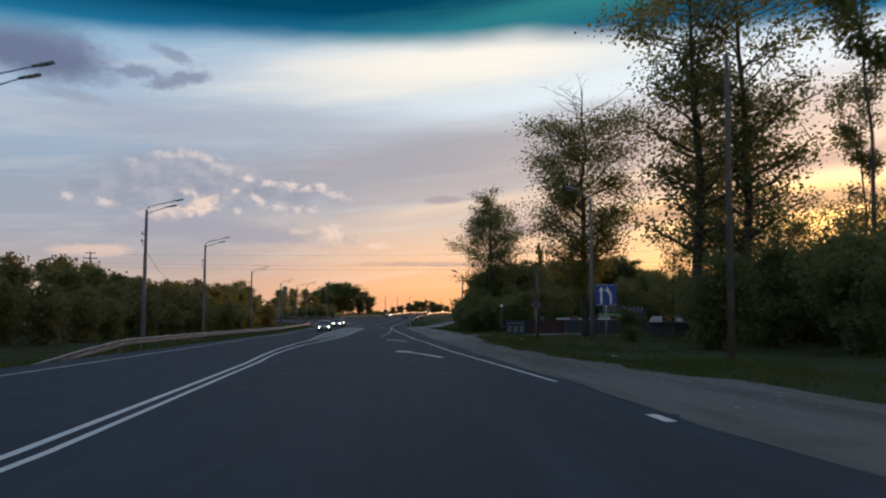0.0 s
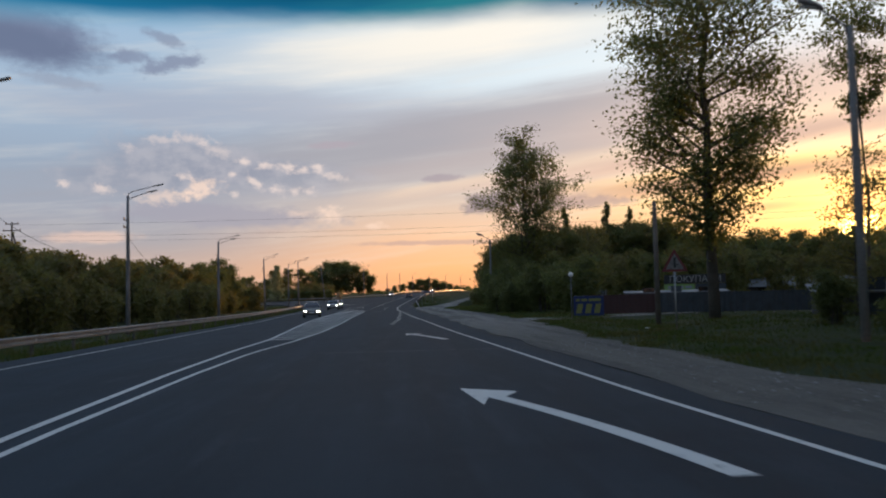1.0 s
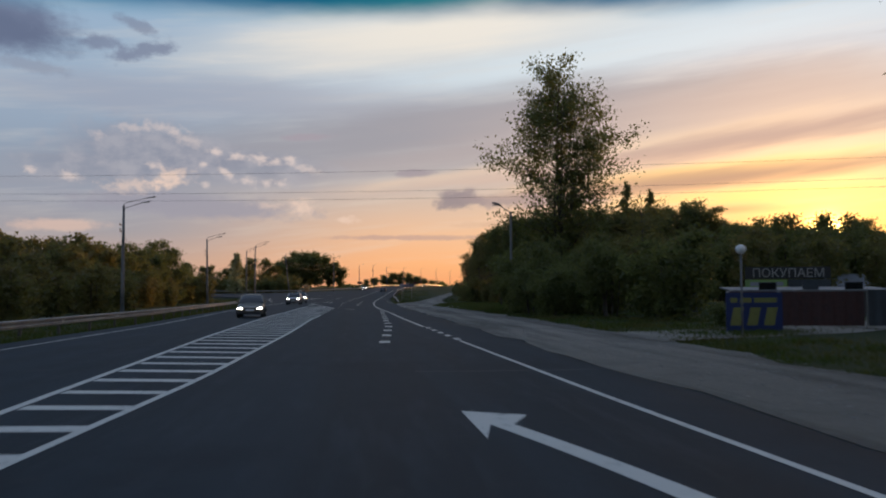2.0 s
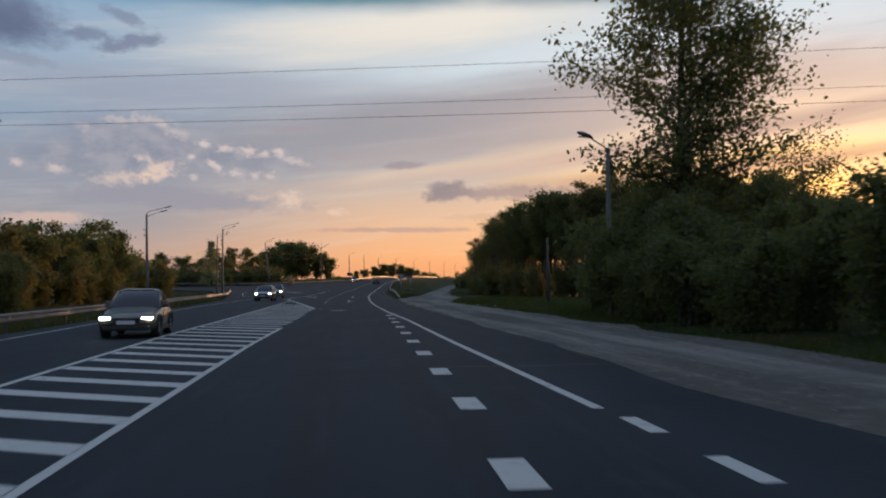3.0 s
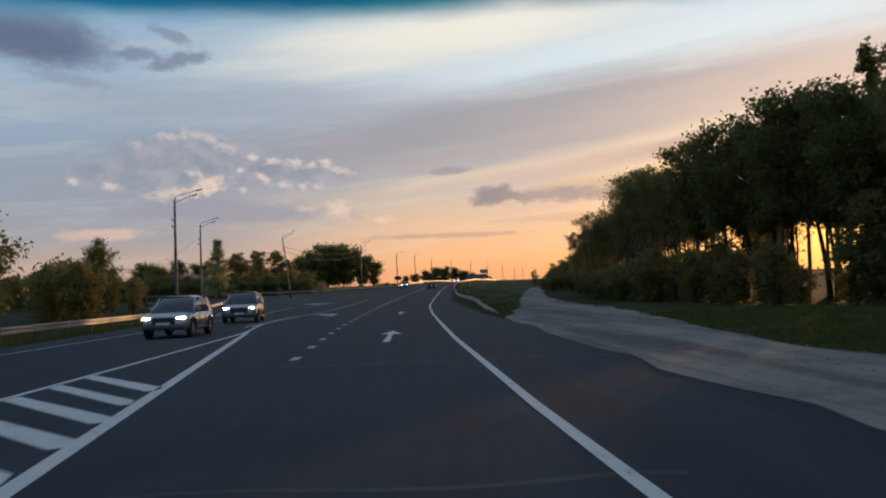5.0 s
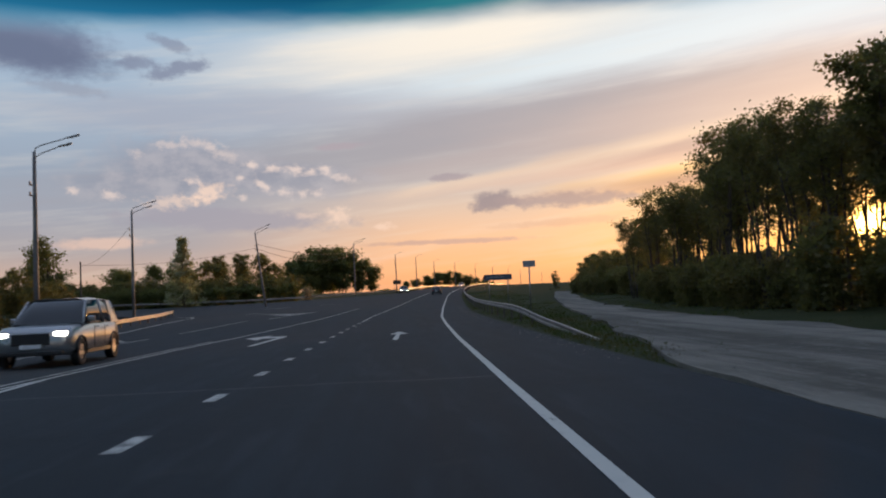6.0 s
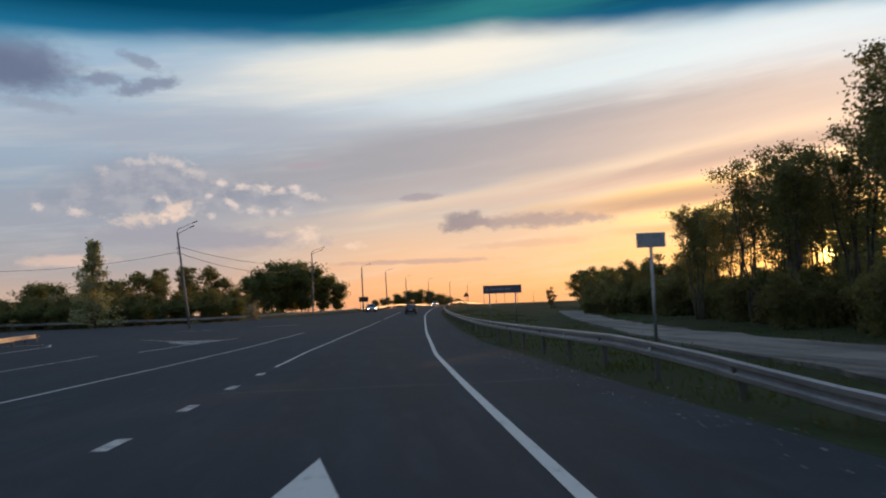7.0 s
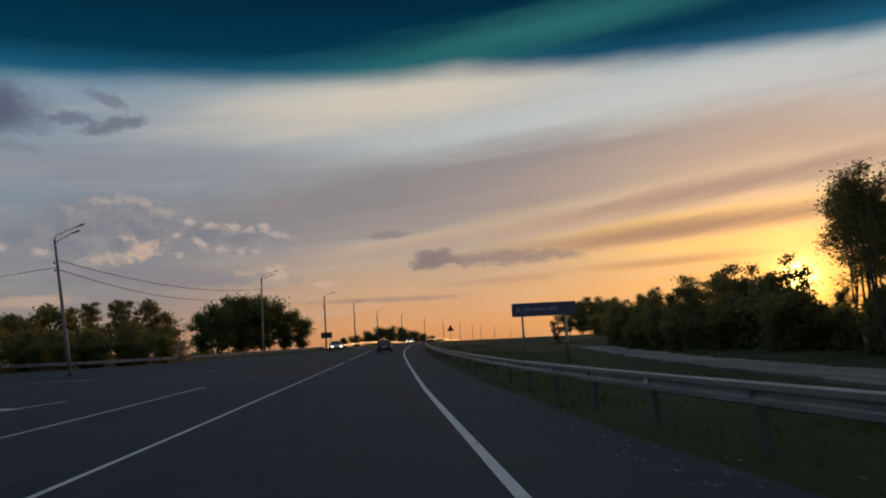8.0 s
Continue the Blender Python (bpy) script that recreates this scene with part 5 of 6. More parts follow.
used = set()
aspen = tree("tall leafy aspen with loose crown and a dead twiggy top", "tree", "tall roadside trees", LEAF, seed=11, height=22, spread_=6.3, first=0.2, limbs=50, twigs=8, leaves=33000, leaf=0.11, clump=0.8, leaf_top=0.86)
poplar = tree("tall slender poplar with airy crown", "tree", "tall roadside trees", LEAF, seed=12, height=21, spread_=5.2, first=0.2, limbs=46, twigs=8, leaves=11500, leaf=0.115, clump=0.72)
plant(aspen, [(16.8, 72.3, 1.0)], 1, used)
fan = tree("tall aspen with several spreading stems and a full oval crown", "tree", "tall roadside trees", LEAF, seed=16, height=20.0, spread_=6.5, first=0.17, limbs=110, twigs=7, leaves=26000, leaf=0.13, stems=5, lean=0.09, clump=0.5, oval=True)
plant(fan, [(14.0, 120.0, 1.0)], 3, used)
plant(poplar, [(18.3, 48.9, 1.15), (20.8, 47.6, 1.12), (22.8, 56, 0.9)], 2, used)
birch = tree("slender young birch with sparse leaves behind the hedge", "tree", "young trees behind the hedge", LEAF_OLIVE, seed=17, height=11, spread_=3.6, first=0.18, limbs=34, twigs=6, leaves=4200, leaf=0.11, stems=2, clump=0.85, lean=0.05, slim=True)
plant(birch, [(24, 62, 0.95), (27.5, 57, 1.0), (31, 66, 0.95), (33, 60, 1.02), (37, 63, 1.0), (29.5, 72, 0.9), (36, 74, 0.95), (23.5, 70, 0.8), (42, 72, 1.1), (32, 52, 0.9), (22.0, 124.0, 0.85)], 6, used)
pine = tree("tall bare-trunked pine with clumped crown", "tree", "tall roadside trees", LEAF, seed=18, height=20, spread_=3.4, first=0.62, limbs=26, twigs=7, leaves=4600, leaf=0.13, clump=0.8, slim=True, girth=0.45)
plant(pine, [(29.5, 79, 1.0), (22.6, 38, 1.05), (35.0, 60, 0.98)], 7, used)

# wood on the right
wood_a = tree("tall thin-trunked alder in a dense wood", "tree", "wood beside the road", LEAF, seed=21, height=16, spread_=3.7, first=0.42, limbs=30, twigs=6, leaves=5200, leaf=0.195, clump=0.95, lean=0.06, fine=False)
wood_b = tree("tall thin-trunked birch in a dense wood", "tree", "wood beside the road", LEAF_OLIVE, seed=22, height=16, spread_=3.4, first=0.40, limbs=28, twigs=6, leaves=5000, leaf=0.195, clump=0.95, lean=0.08, fine=False)
wood_c = tree("dense round-crowned willow at the edge of a wood", "tree", "wood beside the road", LEAF, seed=23, height=12, spread_=4.4, first=0.12, limbs=32, twigs=6, leaves=5600, leaf=0.235, stems=3, clump=1.0, fine=False)
conifer = tree("dark narrow spruce top standing over the wood", "tree", "wood beside the road", LEAF, seed=24, height=19, spread_=2.6, first=0.15, limbs=46, twigs=4, leaves=4200, leaf=0.22, clump=0.6, spire=True, fine=False)
wood_d = tree("slender many-stemmed willow with bare slanting trunks", "tree", "wood beside the road", LEAF_OLIVE, seed=25, height=15.0, spread_=3.4, first=0.48, limbs=40, twigs=5, leaves=6600, leaf=0.13, stems=5, clump=0.95, lean=0.11, oval=True, bare=1.0, slim=True)
sapling = tree("bushy young willow with feathery crown", "tree", "trees beyond the wood", LEAF_OLIVE, seed=26, height=7.5, spread_=2.4, first=0.05, limbs=28, twigs=5, leaves=4800, leaf=0.13, stems=6, clump=1.0, lean=0.08, slim=True)
rng = random.Random(5)
front = table([(178, 24.5), (190, 22.8), (200, 21.2), (215, 20.6), (221, 21.6), (228, 25), (240, 29)])
lots = {"a": [], "b": [], "c": [], "d": []}
yy = 178.0
while yy < 228:
    x = front(yy) + rng.uniform(0, 1.2)
    while x < front(yy) + (36 if yy < 191 else 13 if yy < 211 else 6.5):
        hk = 0.81 + 0.004 * (x - front(yy)) + (0.02 if yy > 212 else 0)
        if x > 43:
            hk = min(hk, 1.0 - 0.0175 * (x - 43))
        lots[rng.choice("aab") if yy < 203 else "d"].append((x + rng.uniform(-0.7, 0.7), yy + rng.uniform(-1.2, 1.2), hk * rng.uniform(0.9, 1.06)))
        x += rng.uniform(2.9, 4.6) if yy < 203 else rng.uniform(3.0, 4.4)
    yy += 3.3 if yy < 203 else 5.0
for x, yy, h in ((24.6, 231, 11.6), (28.5, 233, 11.8), (25.2, 236, 10.6), (26.0, 241, 9.8), (30.5, 243, 10.4), (28.0, 247, 9.6), (32.4, 252, 9.4), (34.5, 254, 9.8), (38, 263, 9.4), (23.2, 243, 8.6), (22.8, 248, 8.6), (24.8, 252.5, 8.8), (27.2, 255.5, 9.4), (28.8, 259.5, 9.4), (22.2, 238, 10.2), (22.6, 233.5, 10.6)):
    lots["d"].append((x, yy, h / 15.5))
row = [(30.4, 266.5, 3.2), (28.6, 270.5, 5.2), (27.8, 273, 6.6), (29.5, 276, 7.2), (27.6, 278.5, 6.4), (29.2, 283, 6.8), (27.4, 287, 6.0), (29.6, 291, 5.8), (27.8, 296, 5.2), (29.0, 302, 5.4), (29.8, 330, 4.0), (33, 274, 7.6), (34, 281, 7.4), (33.6, 290, 6.6), (25.2, 281, 4.2)]
plant(sapling, [(x, yy, 0.86 * h / 7.5) for x, yy, h in row], 37, used)
for k in range(26):
    lots["a"].append((54 + rng.uniform(0, 46), rng.uniform(164, 196), rng.uniform(0.6, 0.74)))
for k in range(26):
    x, yy = rng.uniform(27, 66), rng.uniform(182, 200)
    if abs((x + 1.6) / (yy - 121) - 0.575) > 0.03:
        lots["c"].append((x, yy, rng.uniform(0.42, 0.6)))
lots["d"] += [(23.5, 224, 0.9), (25.5, 226.5, 0.92)]
# extra inner row, added to keep low sun patches off the road
for k in range(22):
    lots["c"].append((30 + 1.5 * k + rng.uniform(-0.6, 0.6), 187 + rng.uniform(-2.5, 2.5), rng.uniform(0.40, 0.55)))
# dense trees behind the yard
for x, yy, h in ((29, 143, 7.4), (34, 141, 7.4), (38.5, 144, 7.8), (43, 140, 9.6), (47, 144, 10.2), (52, 147, 10.6), (57, 149, 10.8), (62, 146, 10.6), (67, 149, 11), (72, 146, 11), (77, 148, 11.4), (83, 144, 11.4), (49, 156, 11), (59, 158, 11.4), (70, 157, 11.6), (80, 158, 12), (41, 150, 9.4), (90, 150, 12)):
    lots["c"].append((x, yy, h / 12.6))
# far belt with a gap for the low sun
for x, yy, k in ((42, 342, 0.5), (47, 330, 0.55), (51, 322, 0.68), (46, 338, 0.55), (56, 330, 0.58), (60, 334, 0.5), (66, 330, 0.5), (74, 332, 0.5), (84, 330, 1.3), (90, 336, 1.4), (56, 408, 0.6), (60, 420, 0.75), (65, 430, 0.7), (70, 436, 0.8), (63, 446, 0.75), (76, 444, 0.8), (68, 425, 0.7), (82, 440, 0.85)):
    lots["c"].append((x, yy, k))
plant(wood_a, lots["a"], 31, used)
plant(wood_b, lots["b"], 32, used)
plant(wood_c, [q for q in lots["c"] if q[1] < 178], 33, used)
plant(wood_d, lots["d"], 36, used)
plant(conifer, [(35.0, 197.7, 1.05), (39, 181, 1.0), (46, 190, 1.0)], 34, used)

# shrubs
shrub_a = tree("dense dark green roadside shrub", "shrub", "roadside shrubs", LEAF, seed=41, height=4.6, spread_=2.6, first=0.05, limbs=22, twigs=4, leaves=2600, leaf=0.18, stems=5, clump=1.2, fine=False)
shrub_b = tree("dense olive roadside shrub", "shrub", "roadside shrubs", LEAF_OLIVE, seed=42, height=6.0, spread_=2.8, first=0.06, limbs=24, twigs=4, leaves=2000, leaf=0.225, stems=4, clump=1.2, fine=False)
tall_bush = tree("young leafy tree in a roadside thicket", "tree", "roadside thicket", LEAF_OLIVE, seed=43, height=8.5, spread_=3.0, first=0.10, limbs=24, twigs=5, leaves=3100, leaf=0.22, stems=3, clump=1.1, fine=False)
thicket = tree("dense dark green shrub close beside the road", "shrub", "roadside shrubs", LEAF, seed=44, height=5.6, spread_=2.8, first=0.05, limbs=26, twigs=5, leaves=7200, leaf=0.14, stems=6, clump=1.15, slim=True)
A, B, C = [], [], []
for k in range(40):
    yy = rng.uniform(22, 100)
    x, k2 = rng.uniform(22, 46), rng.uniform(0.8, 1.3)
    if yy < 56 or not 0.34 < x / (yy - 33) < 0.70:
        A.append((x, yy, k2))
near = [(9.9, 113, 0.62), (9.7, 109, 0.55), (10.0, 117.5, 0.66), (10.2, 105, 0.5), (14.5, 96, 0.8), (12.6, 101, 0.75), (12.4, 105, 0.68), (12.2, 109, 0.72), (11.9, 113, 0.85), (12.2, 117, 0.95), (12.6, 121, 1.05), (13.2, 125, 1.1), (15.2, 100, 0.75), (15.0, 112, 0.8), (15.5, 117, 1.0), (14.6, 129, 0.9), (18, 128, 1.1), (16, 40, 0.8), (19, 34, 0.9), (23, 29, 1.0), (11.2, 115, 0.5), (11.4, 120, 0.55), (12.2, 129, 0.5), (21, 45, 0.95), (17.5, 61, 0.4), (25, 47, 1.1)]
for x, yy, k in ((15.5, 125, 0.85), (20, 123, 0.62), (24, 128, 0.7), (29, 132, 0.72), (35, 131, 0.75), (41, 130, 0.75), (47, 129, 0.75), (53, 128, 0.78), (59, 126, 0.8), (44, 116, 0.62), (50, 112, 0.66), (56, 108, 0.7), (46, 105, 0.6), (38, 134, 0.9), (45, 136, 0.9), (31, 138, 0.85), (24, 134, 0.8), (52, 150, 1.0), (60, 150, 1.0), (68, 146, 1.0), (76, 142, 1.0)):
    C.append((x, yy, k))
for x, yy, k in ((30, 66, 0.6), (22, 52, 0.6), (20, 43, 0.6), (24, 40, 0.7), (15.5, 54, 0.25), (13.6, 88, 0.22), (31, 74, 0.4), (33, 79, 0.45)):
    A.append((x, yy, k))
# low thicket in front of and beyond the wood on the right
for k in range(28):
    yy = 179 + k * 2.2 + rng.uniform(-0.8, 0.8)
    B.append((front(yy) - 1.2 - rng.uniform(0, 2.4), yy, rng.uniform(0.35, 0.75) if yy < 200 else rng.uniform(0.36, 0.58)))
    if yy > 198:
        B.append((front(yy) + rng.uniform(0.5, 4), yy + 1.1, rng.uniform(0.40, 0.62)))
for k in range(15):
    C.append((24.5 + k * 2.6 + rng.uniform(-1.2, 1.2), 179.5 + rng.uniform(-3, 3), rng.uniform(0.42, 0.75)))
for k in range(16):
    A.append((23.5 + k * 2.4 + rng.uniform(-1.2, 1.2), 175.0 + rng.uniform(-2.5, 1.5), rng.uniform(0.38, 0.85)))
for k in range(22):
    x = 26.0 + k * 1.0
    B.append((x + rng.uniform(-0.8, 0.8), 290 - k * 1.0 + rng.uniform(-5, 5), rng.uniform(0.26, 0.58)))
    A.append((x + 1.5, 297 - k * 0.9 + rng.uniform(-4, 4), rng.uniform(0.35, 0.75)))
for k in range(16):
    B.append((25.5 + k * 0.75, 238 + k * 1.9 + rng.uniform(-1, 1), rng.uniform(0.36, 0.62)))
for k in range(44):
    yy = rng.uniform(240, 420)
    x = max(21 + (yy - 235) * 0.16, 0.25 * (yy - 175)) + rng.uniform(0, 1) ** 2 * 24
    if abs((x + 0.2) / (yy - 208) - 0.575) > 0.09:
        (A if k % 2 else B).append((x, yy, rng.uniform(0.5, 0.95)))
for k in range(26):
    B.append((rng.uniform(23, 38), rng.uniform(262, 302), rng.uniform(0.3, 0.6)))
for k in range(20):
    yy = 229 + k * 1.75
    B.append((20.6 + (yy - 229) * 0.24 + rng.uniform(-1.2, 1.6), yy + rng.uniform(-1, 1), rng.uniform(0.36, 0.56)))
# thicket on the left
for k in range(60):
    yy = 30 + k * 2.9 + rng.uniform(-1, 1)
    C.append((-31 + rng.uniform(-6, 1.5) - (4 if yy > 150 else 0) - (2 if yy > 185 else 0), yy, rng.uniform(0.62, 0.95) * (1.18 if 150 < yy < 205 else 1)))
for k in range(34):
    yy = 36 + k * 4.8 + rng.uniform(-1.5, 1.5)
    B.append((-25.5 + rng.uniform(-2.5, 1.0) - (6 if yy > 150 else 0), yy, rng.uniform(0.55, 0.9)))
for k in range(22):
    C.append((-44 + rng.uniform(-10, 4), 20 + k * 9 + rng.uniform(-3, 3), rng.uniform(0.9, 1.2)))
lots2 = [(-33.2, 199, 0.88), (-35.5, 194, 0.84), (-33, 178, 0.74), (-34, 170, 0.70), (-35, 162, 0.66), (-33, 187, 0.72), (-62, 311, 1.08), (-66, 316, 0.8)]
plant(wood_c, lots2, 35, used)
# beyond the side road on the left
for k in range(24):
    x = -76 + k * 2.3
    B.append((x + rng.uniform(-1, 1), 324 + max(0, x + 26) * 1.6 + rng.uniform(0, 8), rng.uniform(0.72, 0.95)))
    A.append((x + 1.1 + rng.uniform(-1, 1), 322 + max(0, x + 26) * 1.6 + rng.uniform(0, 4), rng.uniform(0.6, 0.85)))
C += [(-35.5, 350, 0.72), (-31.5, 354, 0.66), (-28, 358, 0.6), (-48.5, 352, 0.85), (-58, 350, 0.62), (-63.5, 349, 0.6), (-42.6, 347, 1.08), (-39.4, 346, 1.0), (-46.5, 343, 0.92), (-51, 348, 0.62), (-55, 346, 0.6), (-39.6, 400, 1.42), (-36.4, 398, 1.08), (-33.8, 396, 0.72), (-68, 350, 0.6), (-74, 352, 0.65)]
for k in range(16):
    B.append((-31 - k * 1.1 + rng.uniform(-1, 1), 212 + k * 2.6 + rng.uniform(-1.5, 1.5), rng.uniform(0.8, 1.05)))
for k in range(14):
    C.append((-36 - k * 3 + rng.uniform(-1, 1), 245 + rng.uniform(0, 12) + k * 3, rng.uniform(0.5, 0.75)))
plant(wood_b, [(-50.2, 400, 0.74), (-46.6, 402, 0.77), (-44.2, 397, 0.72), (-53.5, 405, 0.7)], 38, used)
plant(thicket, near, 54, used)


def lone(spot):
    """Shrubs that stand apart near the road; the rest grows together into undergrowth."""
    x, y, k = spot
    return k > 0.3 and (y < 235 or x < 0)


def undergrowth(protos, label, seed):
    """Many shrubs grown into one mass."""
    rng = random.Random(seed)
    co, loops, starts, totals, mats, slots = [], [], [], [], [], []
    nv = nl = 0
    for proto, spots_ in protos:
        for x, y, k in spots_:
            a, kx, ky = rng.uniform(0, 2 * math.pi), k * rng.uniform(0.9, 1.2), k * rng.uniform(0.9, 1.2)
            for child in proto.children:
                me = child.data
                v = np.empty(3 * len(me.vertices), np.float32)
                me.vertices.foreach_get("co", v)
                v = v.reshape(-1, 3) * (kx, ky, k)
                turned = np.stack([v[:, 0] * math.cos(a) - v[:, 1] * math.sin(a) + x, v[:, 0] * math.sin(a) + v[:, 1] * math.cos(a) + y, v[:, 2] + base(x, y) - 0.1], 1)
                lp = np.empty(len(me.loops), np.int32)
                me.loops.foreach_get("vertex_index", lp)
                ls, lt = np.empty(len(me.polygons), np.int32), np.empty(len(me.polygons), np.int32)
                me.polygons.foreach_get("loop_start", ls)
                me.polygons.foreach_get("loop_total", lt)
                if me.materials[0] not in slots:
                    slots.append(me.materials[0])
                co.append(turned)
                loops.append(lp + nv)
                starts.append(ls + nl)
                totals.append(lt)
                mats.append(np.full(len(ls), slots.index(me.materials[0]), np.int32))
                nv += len(v)
                nl += len(lp)
    co, loops, starts, totals, mats = (np.concatenate(q) for q in (co, loops, starts, totals, mats))
    me = bpy.data.meshes.new("undergrowth")
    me.vertices.add(len(co))
    me.vertices.foreach_set("co", co.astype(np.float32).ravel())
    me.loops.add(len(loops))
    me.loops.foreach_set("vertex_index", loops)
    me.polygons.add(len(starts))
    me.polygons.foreach_set("loop_start", starts)
    me.polygons.foreach_set("loop_total", totals)
    for m in slots:
        me.materials.append(m)
    me.polygons.foreach_set("material_index", mats)
    me.update()
    me.validate()
    return tagged(new("undergrowth", me), label, "undergrowth", kind="stuff")


plant(shrub_a, [q for q in A if lone(q)], 51, used)
plant(shrub_b, [q for q in B if lone(q)], 52, used)
undergrowth([(shrub_a, [q for q in A if not lone(q)]), (shrub_b, [q for q in B if not lone(q)])], "tangled olive and dark green undergrowth along the field edge", 55)
inner = [q for q in C if q[0] < -37 or (q[0] > 0 and q[1] > 126)]
plant(tall_bush, [q for q in C if q not in inner], 53, used)
undergrowth([(wood_c, [q for q in lots["c"] if q[1] >= 178]), (tall_bush, inner)], "dense dark inner growth of young trees in the woods, partly added to block sun", 56)

dome = tree("broad dense willow in a rounded group", "tree", "far trees", LEAF, seed=61, height=15, spread_=7.0, first=0.10, limbs=34, twigs=5, leaves=7500, leaf=0.37, stems=4, clump=1.0, fine=False)
plant(dome, [(-60.5, 346, 0.5), (-37, 484, 0.98), (-31, 492, 1.15), (-25, 496, 1.13), (-19, 502, 0.92), (-42, 492, 0.88), (-34, 500, 1.18), (-28, 504, 1.2), (-13, 506, 0.72), (8, 640, 0.5), (14, 644, 0.62), (20, 648, 0.72), (26, 650, 0.75), (32, 655, 0.72), (38, 660, 0.6), (44, 665, 0.5), (50, 675, 0.42), (2, 630, 0.42), (17, 646, 0.5), (35, 657, 0.45), (-62, 400, 0.6), (-75, 420, 0.7), (-50, 430, 0.6), (-92, 440, 0.7)], 62, used)
spire = tree("pale narrow young poplar, silvery in the light", "tree", "far trees", LEAF_PALE, seed=71, height=12.5, spread_=3.7, first=0.05, limbs=52, twigs=6, leaves=5200, leaf=0.19, clump=0.7, spire=True, fine=False)
plant(spire, [(-37.5, 306, 1.0)], 72, used)
plum = tree("small white-blossomed shrub by the junction", "shrub", "", BLOSSOM, seed=73, height=2.6, spread_=1.8, first=0.06, limbs=18, twigs=4, leaves=1500, leaf=0.12, stems=4, clump=1.2)
plant(plum, [(-18.5, 318, 1.0), (-52.8, 338, 2.1), (-50.2, 340, 1.9)], 74, used)


def far_woods():
    """A low uneven belt of woods along the horizon."""
    rnp = np.random.default_rng(8)
    quads = []
    for band, (x0, x1, y0, y1, hh, n) in enumerate(((-700, -60, 620, 800, 10, 5200), (60, 900, 900, 1250, 7, 5200), (-60, 240, 980, 1150, 5, 2600))):
        x = rnp.uniform(x0, x1, n)
        y = y0 + (y1 - y0) * (x - x0) / (x1 - x0) + rnp.normal(0, 14, n)
        top = hh * (0.6 + 0.35 * np.sin(x * 0.021 + band) + 0.25 * np.sin(x * 0.083 + 2) + 0.18 * np.sin(x * 0.27))
        z = 5.0 + rnp.uniform(0, 1, n) ** 0.7 * np.maximum(top, 1.5)
        for px, py, pz in zip(x, y, z):
            a = rnp.uniform(0, math.pi)
            s = rnp.uniform(0.9, 2.0)
            dx, dy = math.cos(a) * s, math.sin(a) * s
            quads += [(px - dx, py - dy, pz - 0.4 * s), (px + 0.2 * dx, py, pz - 1.0 * s), (px + dx, py + dy, pz + 0.3 * s), (px - 0.1 * dx, py, pz + 0.9 * s)]
    return tagged(leaf_mesh("far_woods", np.array(quads), LEAF, None), "low dark belt of distant woods on the horizon", "woods", kind="stuff")


far_woods()


# ======== grass ========
def grass(name, label, spots_, seed, h0, h1):
    rnp = np.random.default_rng(seed)
    quads = []
    for x, y, n, r in spots_:
        p = rnp.normal(0, r, (n, 2)) + (x, y)
        for px, py in p:
            if asphalt_left(py) - 0.3 < px < (gravel_right(py) - 0.2 if py < 170 else asphalt_right(py) + 0.3):
                continue
            z = ground_z(px, py) - 0.08
            h = rnp.uniform(h0, h1)
            a = rnp.uniform(0, math.pi)
            w = 0.014 + 0.05 * h
            dx, dy = math.cos(a) * w, math.sin(a) * w
            lx, ly = rnp.normal(0, 0.25 * h, 2)
            quads += [(px - dx, py - dy, z), (px + dx, py + dy, z), (px + dx * 0.3 + lx, py + dy * 0.3 + ly, z + h), (px - dx * 0.3 + lx, py - dy * 0.3 + ly, z + h)]
    ob = leaf_mesh(name, np.array(quads), GRASS, None)
    return tagged(ob, label, "grass", kind="stuff")


r2 = random.Random(9)
right_spots = []
for k in range(620):
    y = r2.uniform(14, 175)
    x = gravel_right(y) + abs(r2.gauss(0, 3.2))
    right_spots.append((x, y, 90, 0.5))
for k in range(300):
    y = r2.uniform(20, 118)
    right_spots.append((gravel_right(y) + r2.uniform(3, 18), y, 60, 0.9))
for k in range(330):
    y = r2.uniform(118, 178)
    right_spots.append((gravel_right(y) + r2.uniform(1.5, 15), y, 70, 0.8))
grass("verge_grass", "uneven dark green verge grass beside the gravel", right_spots, 3, 0.05, 0.17)
right_far = []
for k in range(420):
    y = r2.uniform(178, 330)
    x = r2.uniform(asphalt_right(y) + 0.5, min(track_left(min(y, 300)), asphalt_right(y) + 9)) if r2.random() < 0.6 else gravel_right(min(y, 300)) + abs(r2.gauss(0, 4))
    right_far.append((x, y, 45, 0.6))
grass("verge_grass", "rough dry grass behind the guard rail", right_far, 4, 0.04, 0.15)
left_spots = []
for k in range(480):
    y = r2.uniform(28, 250)
    x = asphalt_left(y) - 0.8 - abs(r2.gauss(0, 4.5))
    left_spots.append((x, y, 50, 0.7))
grass("verge_grass", "dark green grass bank behind the far rail", left_spots, 5, 0.1, 0.3)


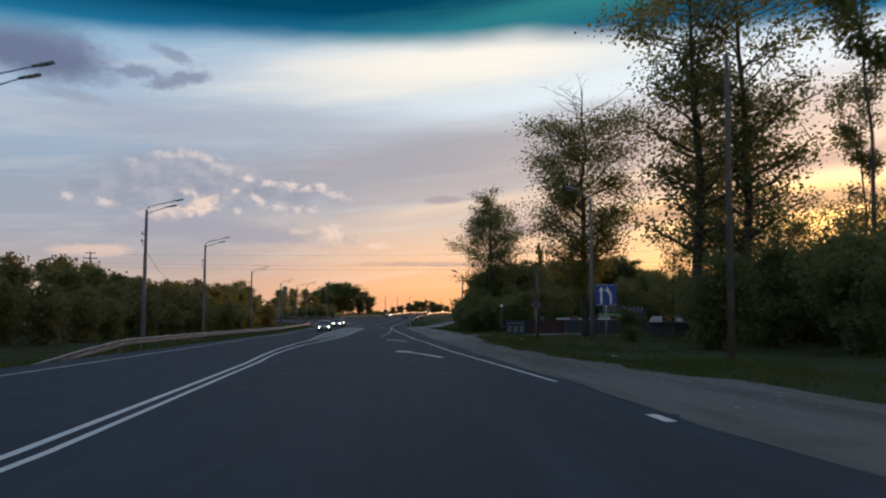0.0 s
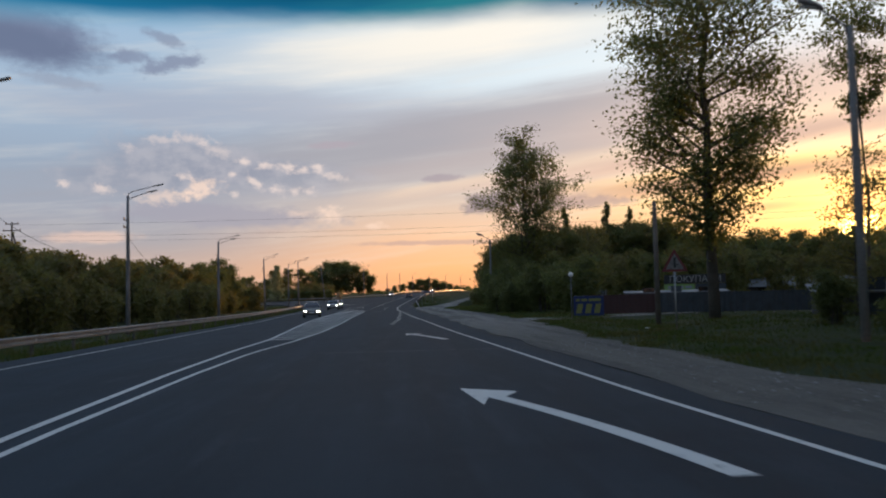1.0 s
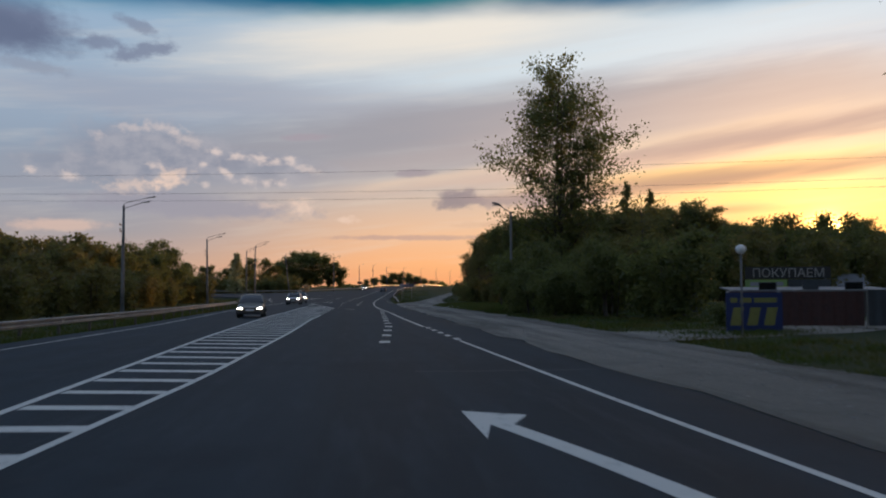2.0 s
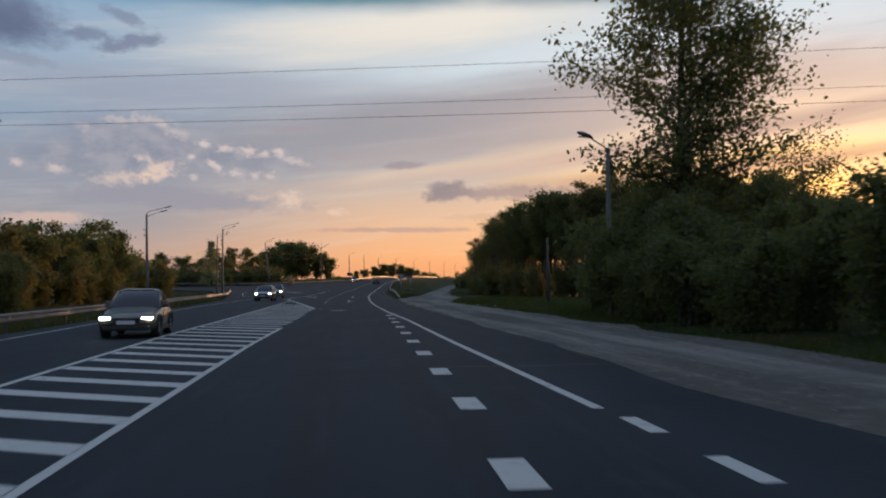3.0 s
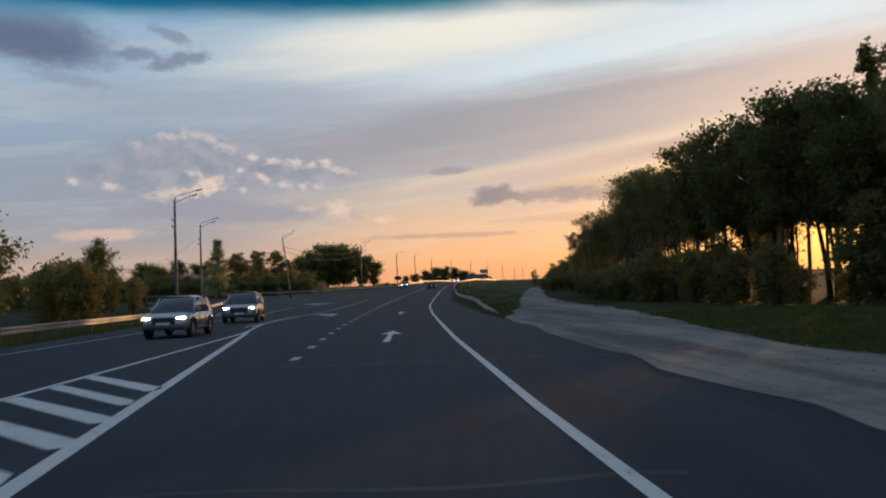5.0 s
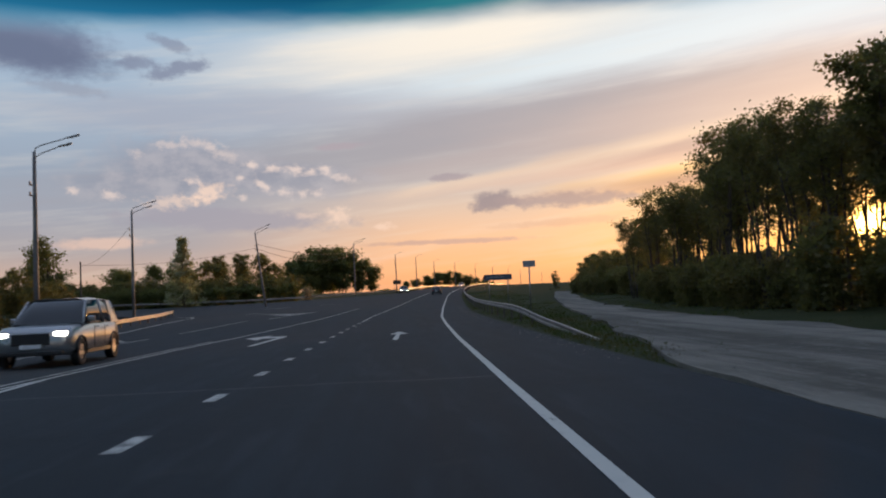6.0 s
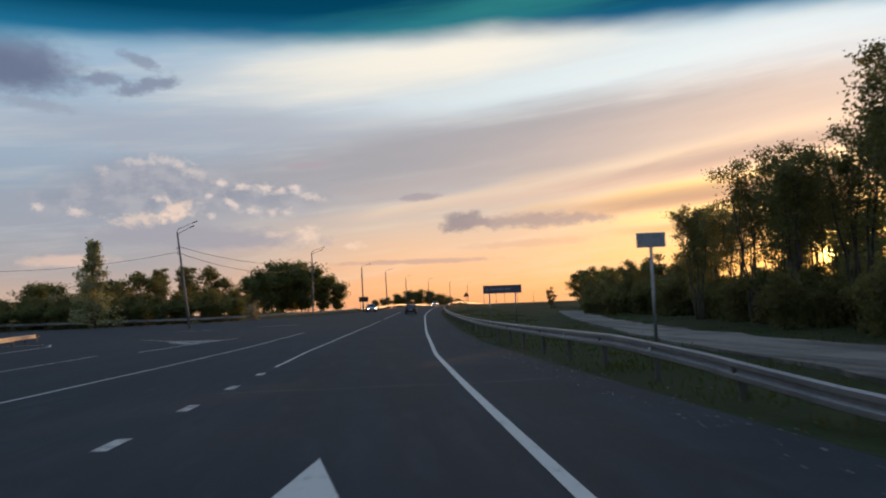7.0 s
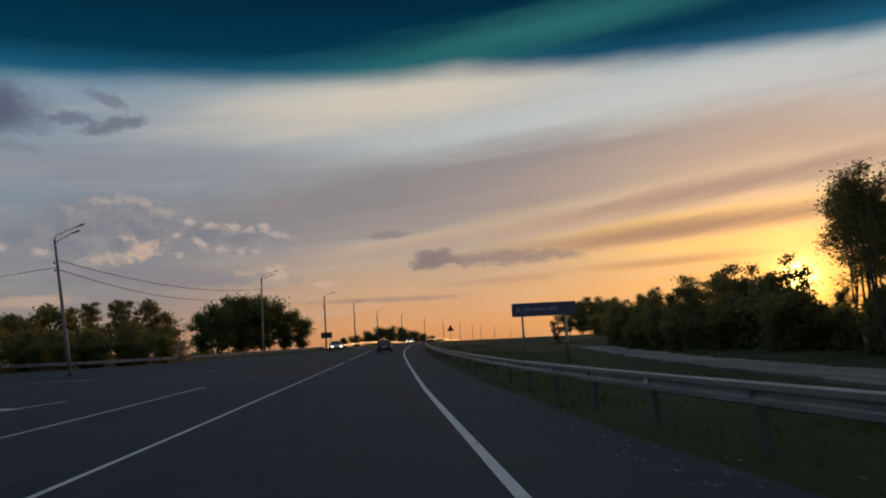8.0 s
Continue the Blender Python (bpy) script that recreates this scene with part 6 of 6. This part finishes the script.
# ======== stones and litter ========
def stones(name, label, n, seed, spot, s0, s1, mat):
    """Scattered loose stones, one joined mesh."""
    rs = random.Random(seed)
    vs, fs = [], []
    shape = [(1, 0, 0), (0.3, 0.95, 0), (-0.8, 0.6, 0), (-0.8, -0.6, 0), (0.3, -0.95, 0), (0, 0, 0.7), (0, 0, -0.4)]
    for _ in range(n):
        x, y = spot(rs)
        s = rs.uniform(s0, s1) * rs.choice((0.6, 0.8, 1, 1.4))
        a = rs.uniform(0, 6.28)
        o = len(vs)
        for px, py, pz in shape:
            px, py, pz = px * rs.uniform(0.7, 1.3), py * rs.uniform(0.6, 1.1), pz * rs.uniform(0.7, 1.2)
            vs.append((x + s * (px * math.cos(a) - py * math.sin(a)), y + s * (px * math.sin(a) + py * math.cos(a)), rise(y) + 0.03 + s * pz))
        for k in range(5):
            fs.append((o + k, o + (k + 1) % 5, o + 5))
            fs.append((o + (k + 1) % 5, o + k, o + 6))
    return tagged(mesh_object(name, vs, fs, mat), label, "stones", kind="stuff")


def shoulder_spot(rs):
    y = rs.uniform(14, 180)
    a, b = asphalt_right(y) - 0.3, gravel_right(y)
    return a + (b - a) * rs.betavariate(1.6, 1.2), y


def verge_spot(rs):
    y = rs.uniform(178, 245)
    return asphalt_right(y) - 0.9 + abs(rs.gauss(0, 0.7)), y


PEBBLE = material("loose_stone", two_scale((0.20, 0.19, 0.175), (0.34, 0.33, 0.31), (0.10, 0.095, 0.09), 3.0, 30, 0.95, 0.3, 0.01))
stones("loose_stones", "loose pale stones on the gravel shoulder", 5200, 4, shoulder_spot, 0.008, 0.026, PEBBLE)
stones("loose_stones", "grit and small stones along the asphalt edge", 700, 5, verge_spot, 0.008, 0.02, PEBBLE)
for k, (x, y, a) in enumerate(((8.1, 138.2, 20), (8.0, 141.5, 75), (7.6, 143, 10), (9.4, 60.5, 40), (8.8, 33, 130), (4.9, 196.5, 60))):
    bm = bmesh.new()
    box(bm, -0.10, 0.10, -0.05, 0.05, 0.0, 0.03, 0.008)
    scrap = part("litter", bm, SIGN_WHITE)
    scrap.matrix_world = pose(x, y, ground_z(x, y) + 0.02, 4, 6, a)
    tagged(scrap, "small crumpled scrap of white litter on the verge", "litter", "litter on the verge")
